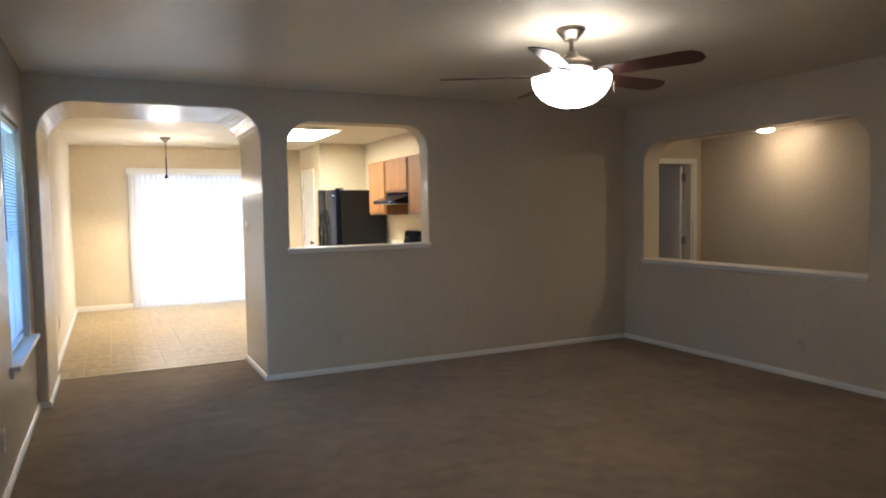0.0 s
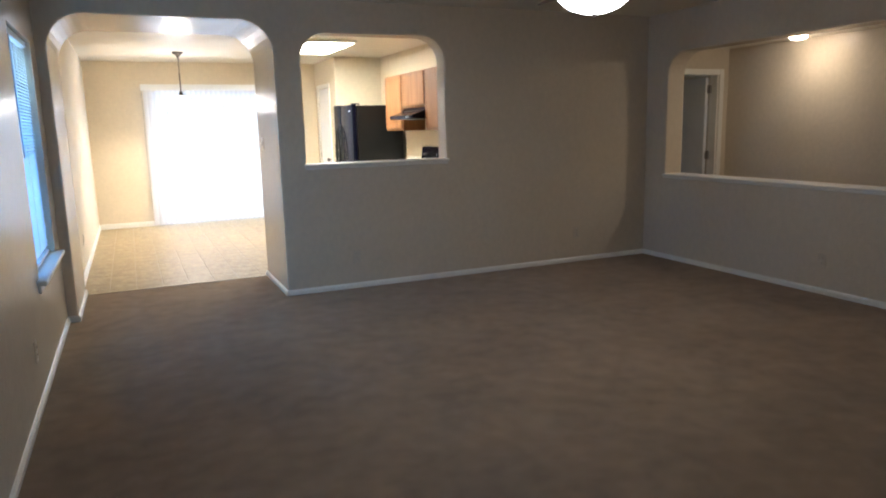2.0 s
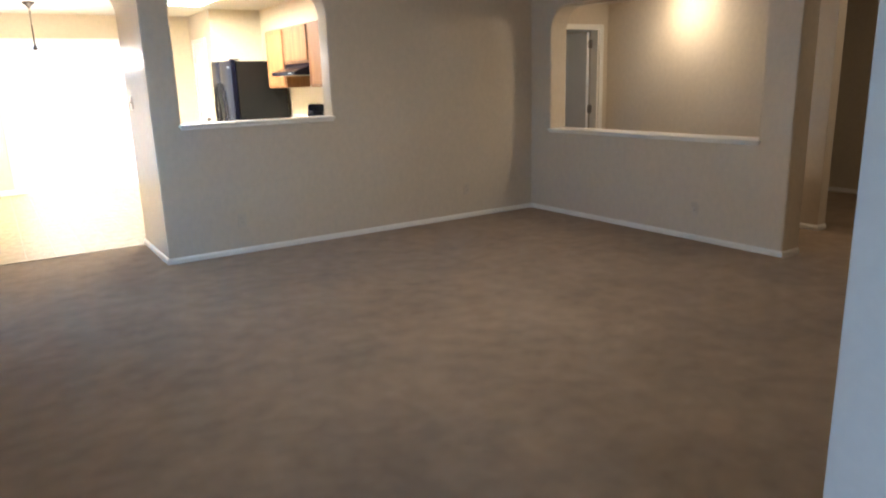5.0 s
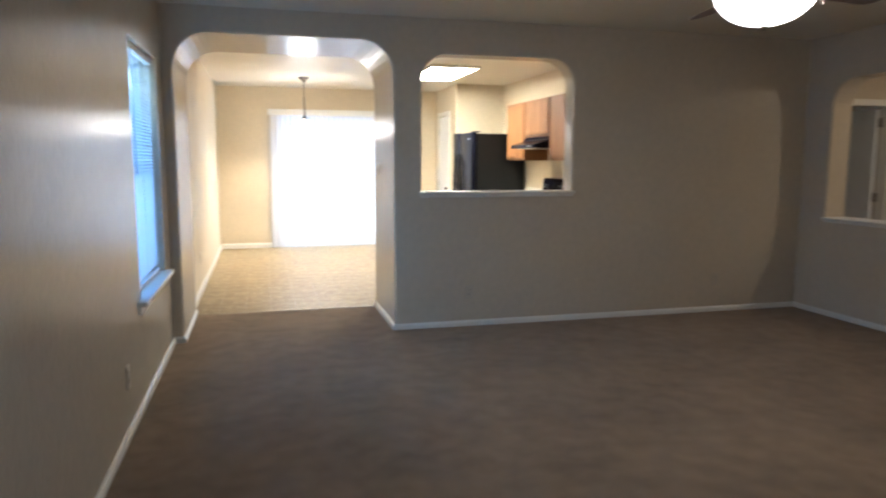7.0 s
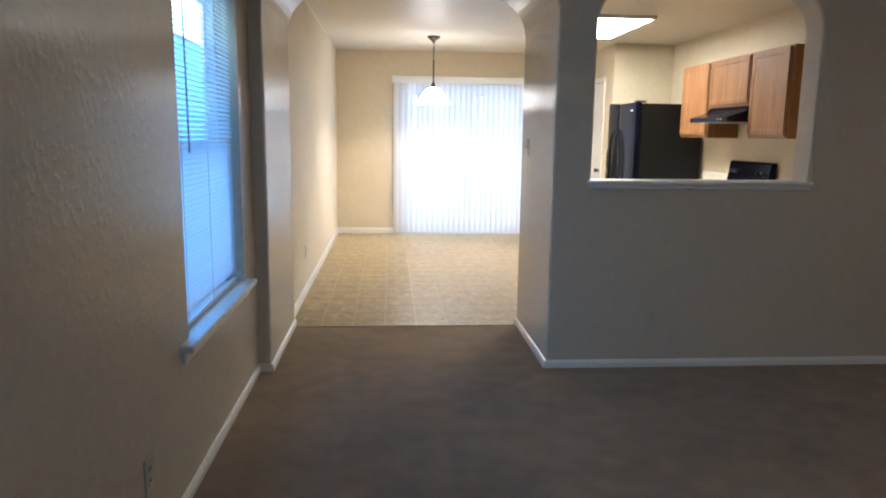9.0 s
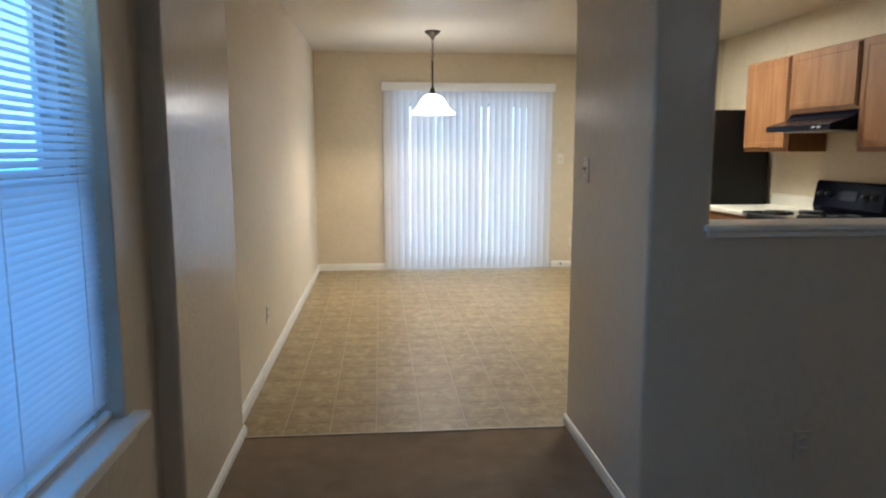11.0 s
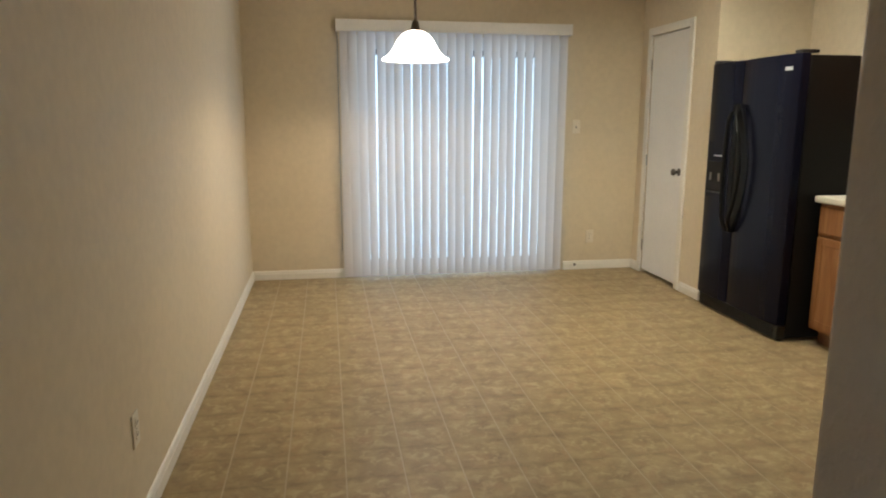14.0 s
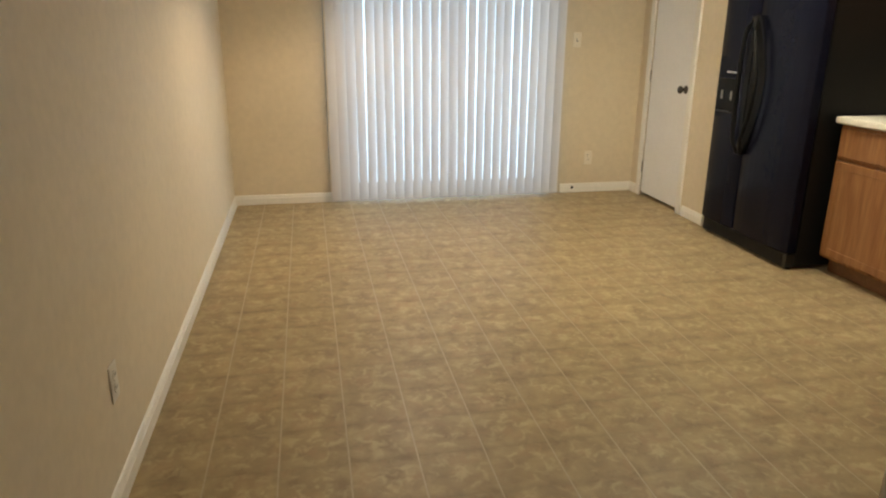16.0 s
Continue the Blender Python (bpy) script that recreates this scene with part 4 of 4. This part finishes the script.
def range_hood():
    y0, y1, zt = 7.565, 8.315, 1.643
    t = thing("range_hood", "black under-cabinet range hood", "range hood", (XK, (y0 + y1) / 2, 1.52))
    bm = bmesh.new()
    prof = [(XK, zt), (XK - 0.30, zt), (XK - 0.34, zt - 0.045), (XK - 0.50, zt - 0.095), (XK - 0.50, zt - 0.135), (XK, zt - 0.135)]
    f = bm.faces.new([bm.verts.new((x, y0, z)) for x, z in prof])
    r = bmesh.ops.extrude_face_region(bm, geom=[f])
    bmesh.ops.translate(bm, vec=(0, y1 - y0, 0), verts=[g for g in r["geom"] if isinstance(g, bmesh.types.BMVert)])
    part("hood_shell", bm, BLACKGLOSS, t, bevel=0.004)
    part("filter", box(XK - 0.44, y0 + 0.06, zt - 0.141, XK - 0.08, y1 - 0.06, zt - 0.136), NICKEL, t)
    for k in (0.10, 0.16):
        part("switch_button", box(XK - 0.505, y0 + k, zt - 0.122, XK - 0.4995, y0 + k + 0.03, zt - 0.108), GREYMARK, t, bevel=0.001)


range_hood()


def base_cabinet(label, y0, y1, doors):
    x = XK - 0.595
    t = thing("base_cabinet", label, "cabinet", (XK, (y0 + y1) / 2, 0), group="kitchen base cabinets")
    part("carcass", box(x + 0.02, y0, 0.10, XK, y1, 0.872), OAK, t)
    # The recess shade is in the toe kick's colour.
    part("toe_kick", box(x + 0.07, y0 + 0.001, 0, XK, y1 - 0.001, 0.10), OAKSHADE, t)
    bm = box(x, y0 + 0.001, 0.10, x + 0.02, y0 + 0.035, 0.872)
    box(x, y1 - 0.035, 0.10, x + 0.02, y1 - 0.001, 0.872, bm)
    for a, b in ((0.10, 0.135), (0.655, 0.70), (0.84, 0.872)):
        box(x, y0 + 0.035, a, x + 0.02, y1 - 0.035, b, bm)
    part("face_frame", bm, OAK, t)
    w = (y1 - y0 - 0.03) / doors
    for i in range(doors):
        a, b = y0 + 0.015 + i * w + 0.002, y0 + 0.015 + (i + 1) * w - 0.002
        panel_door(t, x - 0.001, a, b, 0.122, 0.668, pull=False)
        part("drawer_front", box(x - 0.02, a, 0.69, x - 0.001, b, 0.852), OAK, t, bevel=0.006)


base_cabinet("golden oak base cabinet between refrigerator and range", 8.335, 8.985, 1)
base_cabinet("golden oak base cabinet beyond the range", 6.60, 7.545, 2)


def countertop(y0, y1):
    t = thing("countertop", "cream laminate countertop with a short backsplash", "countertop", (XK, (y0 + y1) / 2, 0.873), group="kitchen countertops")
    part("top", box(XK - 0.64, y0, 0.873, XK - 0.001, y1, 0.912), LAMINATE, t, bevel=0.009)
    part("backsplash", box(XK - 0.02, y0, 0.912, XK - 0.001, y1, 1.01), LAMINATE, t, bevel=0.004)


countertop(8.325, 8.995)
countertop(6.58, 7.555)


def cooking_range():
    y0, y1, x = 7.565, 8.318, XK - 0.64
    t = thing("cooking_range", "black freestanding electric range with a back console", "range", (XK, (y0 + y1) / 2, 0))
    part("body", box(x + 0.03, y0, 0.03, XK - 0.01, y1, 0.90), BLACKSIDE, t, bevel=0.003)
    door = part("oven_door", box(x, y0 + 0.006, 0.24, x + 0.03, y1 - 0.006, 0.84), BLACKGLOSS, t, bevel=0.006)
    part("oven_window", box(x - 0.002, y0 + 0.14, 0.40, x - 0.0002, y1 - 0.14, 0.68), COOKGLASS, door)
    part("oven_handle", tube([(x, y0 + 0.06, 0.79), (x - 0.045, y0 + 0.07, 0.79), (x - 0.045, y1 - 0.07, 0.79), (x, y1 - 0.06, 0.79)], 0.012, 10), BLACKPLASTIC, door, smooth=True)
    part("drawer", box(x + 0.004, y0 + 0.006, 0.05, x + 0.03, y1 - 0.006, 0.225), BLACKGLOSS, t, bevel=0.005)
    part("cooktop", box(x - 0.005, y0, 0.90, XK - 0.07, y1, 0.918), COOKGLASS, t, bevel=0.005)
    for bx, by, r in ((x + 0.17, y0 + 0.19, 0.075), (x + 0.17, y1 - 0.19, 0.10), (x + 0.42, y0 + 0.19, 0.10), (x + 0.42, y1 - 0.19, 0.075)):
        b = part("burner", tube([(bx + r * math.cos(a), by + r * math.sin(a), 0.924) for a in [2 * math.pi * i / 24 for i in range(24)]], 0.006, 6, closed=True), BLACKPLASTIC, t)
        part("burner_coil", tube([(bx + r * 0.55 * math.cos(a), by + r * 0.55 * math.sin(a), 0.924) for a in [2 * math.pi * i / 20 for i in range(20)]], 0.006, 6, closed=True), BLACKPLASTIC, b)
    bm = bmesh.new()
    prof = [(XK - 0.075, 0.918), (XK - 0.085, 0.96), (XK - 0.06, 1.135), (XK - 0.045, 1.15), (XK - 0.005, 1.15), (XK - 0.005, 0.90), (XK - 0.075, 0.90)]
    f = bm.faces.new([bm.verts.new((p, y0 + 0.004, z)) for p, z in prof])
    r = bmesh.ops.extrude_face_region(bm, geom=[f])
    bmesh.ops.translate(bm, vec=(0, y1 - y0 - 0.008, 0), verts=[g for g in r["geom"] if isinstance(g, bmesh.types.BMVert)])
    con = part("back_console", bm, BLACKGLOSS, t, bevel=0.006)
    for k in (0.09, 0.18, 0.575, 0.665):
        part("control_knob", turned(lathe([(0.024, 0), (0.024, 0.006), (0.018, 0.012), (0.017, 0.026), (0.001, 0.028)], steps=20), pose(XK - 0.0735, y0 + k, 1.05, 0, -82, 0)), BLACKPLASTIC, con, smooth=True)
        part("knob_mark", box(XK - 0.104, y0 + k - 0.002, 1.052, XK - 0.1015, y0 + k + 0.002, 1.068), GREYMARK, con)
    part("clock_panel", turned(box(-0.003, 0.27, -0.035, 0.001, 0.48, 0.035), pose(XK - 0.0735, y0, 1.05, 0, 8, 0)), COOKGLASS, con)


cooking_range()


def kitchen_light():
    x0, x1, y0, y1 = 2.20, 2.81, 8.10, 9.42
    t = thing("kitchen_ceiling_light", "white-framed fluorescent ceiling light with a glowing panel", "ceiling light", ((x0 + x1) / 2, (y0 + y1) / 2, CZ))
    bm = box(x0, y0, CZ - 0.034, x0 + 0.022, y1, CZ)
    box(x1 - 0.022, y0, CZ - 0.034, x1, y1, CZ, bm)
    box(x0 + 0.022, y0, CZ - 0.034, x1 - 0.022, y0 + 0.022, CZ, bm)
    box(x0 + 0.022, y1 - 0.022, CZ - 0.034, x1 - 0.022, y1, CZ, bm)
    part("frame", bm, TRIM, t)
    part("diffuser", box(x0 + 0.022, y0 + 0.022, CZ - 0.028, x1 - 0.022, y1 - 0.022, CZ - 0.018), DIFFUSER, t, "glowing white diffuser panel")


kitchen_light()

# ---- outside ----
structure("ground", box(-120, -120, -0.35, 120, 120, -0.15), GRASS, "dry lawn round the house", "ground")
structure("ground_patio", box(-0.4, YN + 0.17, -0.15, 3.4, YN + 3.2, -0.06), PATIO, "pale concrete patio slab", "patio")
structure("ground_walk", box(0.2, -4.5, -0.15, 1.9, -0.67, -0.06), PATIO, "pale concrete entry walk", "path")
structure("backdrop_neighbour_wall", box(-4.6, -2, -0.15, -4.4, 12, 2.75), BRICKFAR, "grey-blue neighbouring house wall in shade", "house wall")
# Added tall board, not a known part of the yard; keeps upper vane gaps dark.
structure("backdrop_dark_board", box(-4.4, 17.0, -0.15, 9, 17.06, 3.4), BACKBOARD, "added tall grey board that darkens the upper vane gaps", "fence")
# Added glowing card just outside the door; it makes the vane gaps bright.
structure("backdrop_glow_card", box(0.1, YN + 0.5, -0.06, 4.4, YN + 0.53, 1.90), glowing("gap_card_glow", (0.52, 0.74, 1.0), 3.6, (0.5, 0.5, 0.5), 0.9), "added glowing card that brightens the gaps between the vanes", "backdrop")

# ---- vinyl tiles, laid last ----
gap, cross = 0.0044, 0.0006


def tile_mesh(w, d):
    bm = box(0, 0, -0.0035, w, d, 0.0)
    top = [e for e in bm.edges if all(v.co.z > -1e-6 for v in e.verts) and abs(e.verts[0].co.x - e.verts[1].co.x) < 1e-6]
    bmesh.ops.bevel(bm, geom=top, offset=0.0019, segments=1, affect="EDGES")
    me = bpy.data.meshes.new("tile")
    bm.to_mesh(me)
    bm.free()
    me.materials.append(VINYL)
    return me


whole = tile_mesh(TILE - gap, TILE - cross)
cut = {}
verts, faces = [], []
nx0 = math.floor((XD - TX) / TILE)
nx1 = math.ceil((XK - TX) / TILE)
for i in range(nx0, nx1):
    for j in range(0, 22):
        a0, a1 = max(TX + i * TILE, XD), min(TX + (i + 1) * TILE, XK)
        b0, b1 = max(TY + j * TILE, LINE + 0.012), min(TY + (j + 1) * TILE, YN)
        if b1 - b0 < 0.01 or a1 - a0 < 0.01:
            continue
        w, d = round(a1 - a0 - gap, 4), round(b1 - b0 - cross, 4)
        if a0 < 2.85:
            if abs(w - TILE + gap) < 1e-3 and abs(d - TILE + cross) < 1e-3:
                me = whole
            else:
                me = cut.setdefault((w, d), None) or tile_mesh(w, d)
                cut[(w, d)] = me
            o = new("tile", me)
            o.location = (a0 + gap / 2, b0 + cross / 2, random.uniform(-0.00004, 0.00004))
            o.parent = vinyl_floor
        else:
            k = len(verts)
            p, q, r, s = a0 + gap / 2, b0 + cross / 2, a0 + gap / 2 + w, b0 + cross / 2 + d
            e = 0.0016
            verts += [(p, q, -0.0018), (r, q, -0.0018), (r, s, -0.0018), (p, s, -0.0018), (p + e, q + e, 0), (r - e, q + e, 0), (r - e, s - e, 0), (p + e, s - e, 0)]
            faces += [(k + 4, k + 5, k + 6, k + 7)] + [(k + m, k + (m + 1) % 4, k + 4 + (m + 1) % 4, k + 4 + m) for m in range(4)]
me = bpy.data.meshes.new("tiles_beyond")
me.from_pydata(verts, [], faces)
me.materials.append(VINYL)
rest = new("tiles_beyond", me)
rest.parent = vinyl_floor
tagged(rest, kind="stuff")
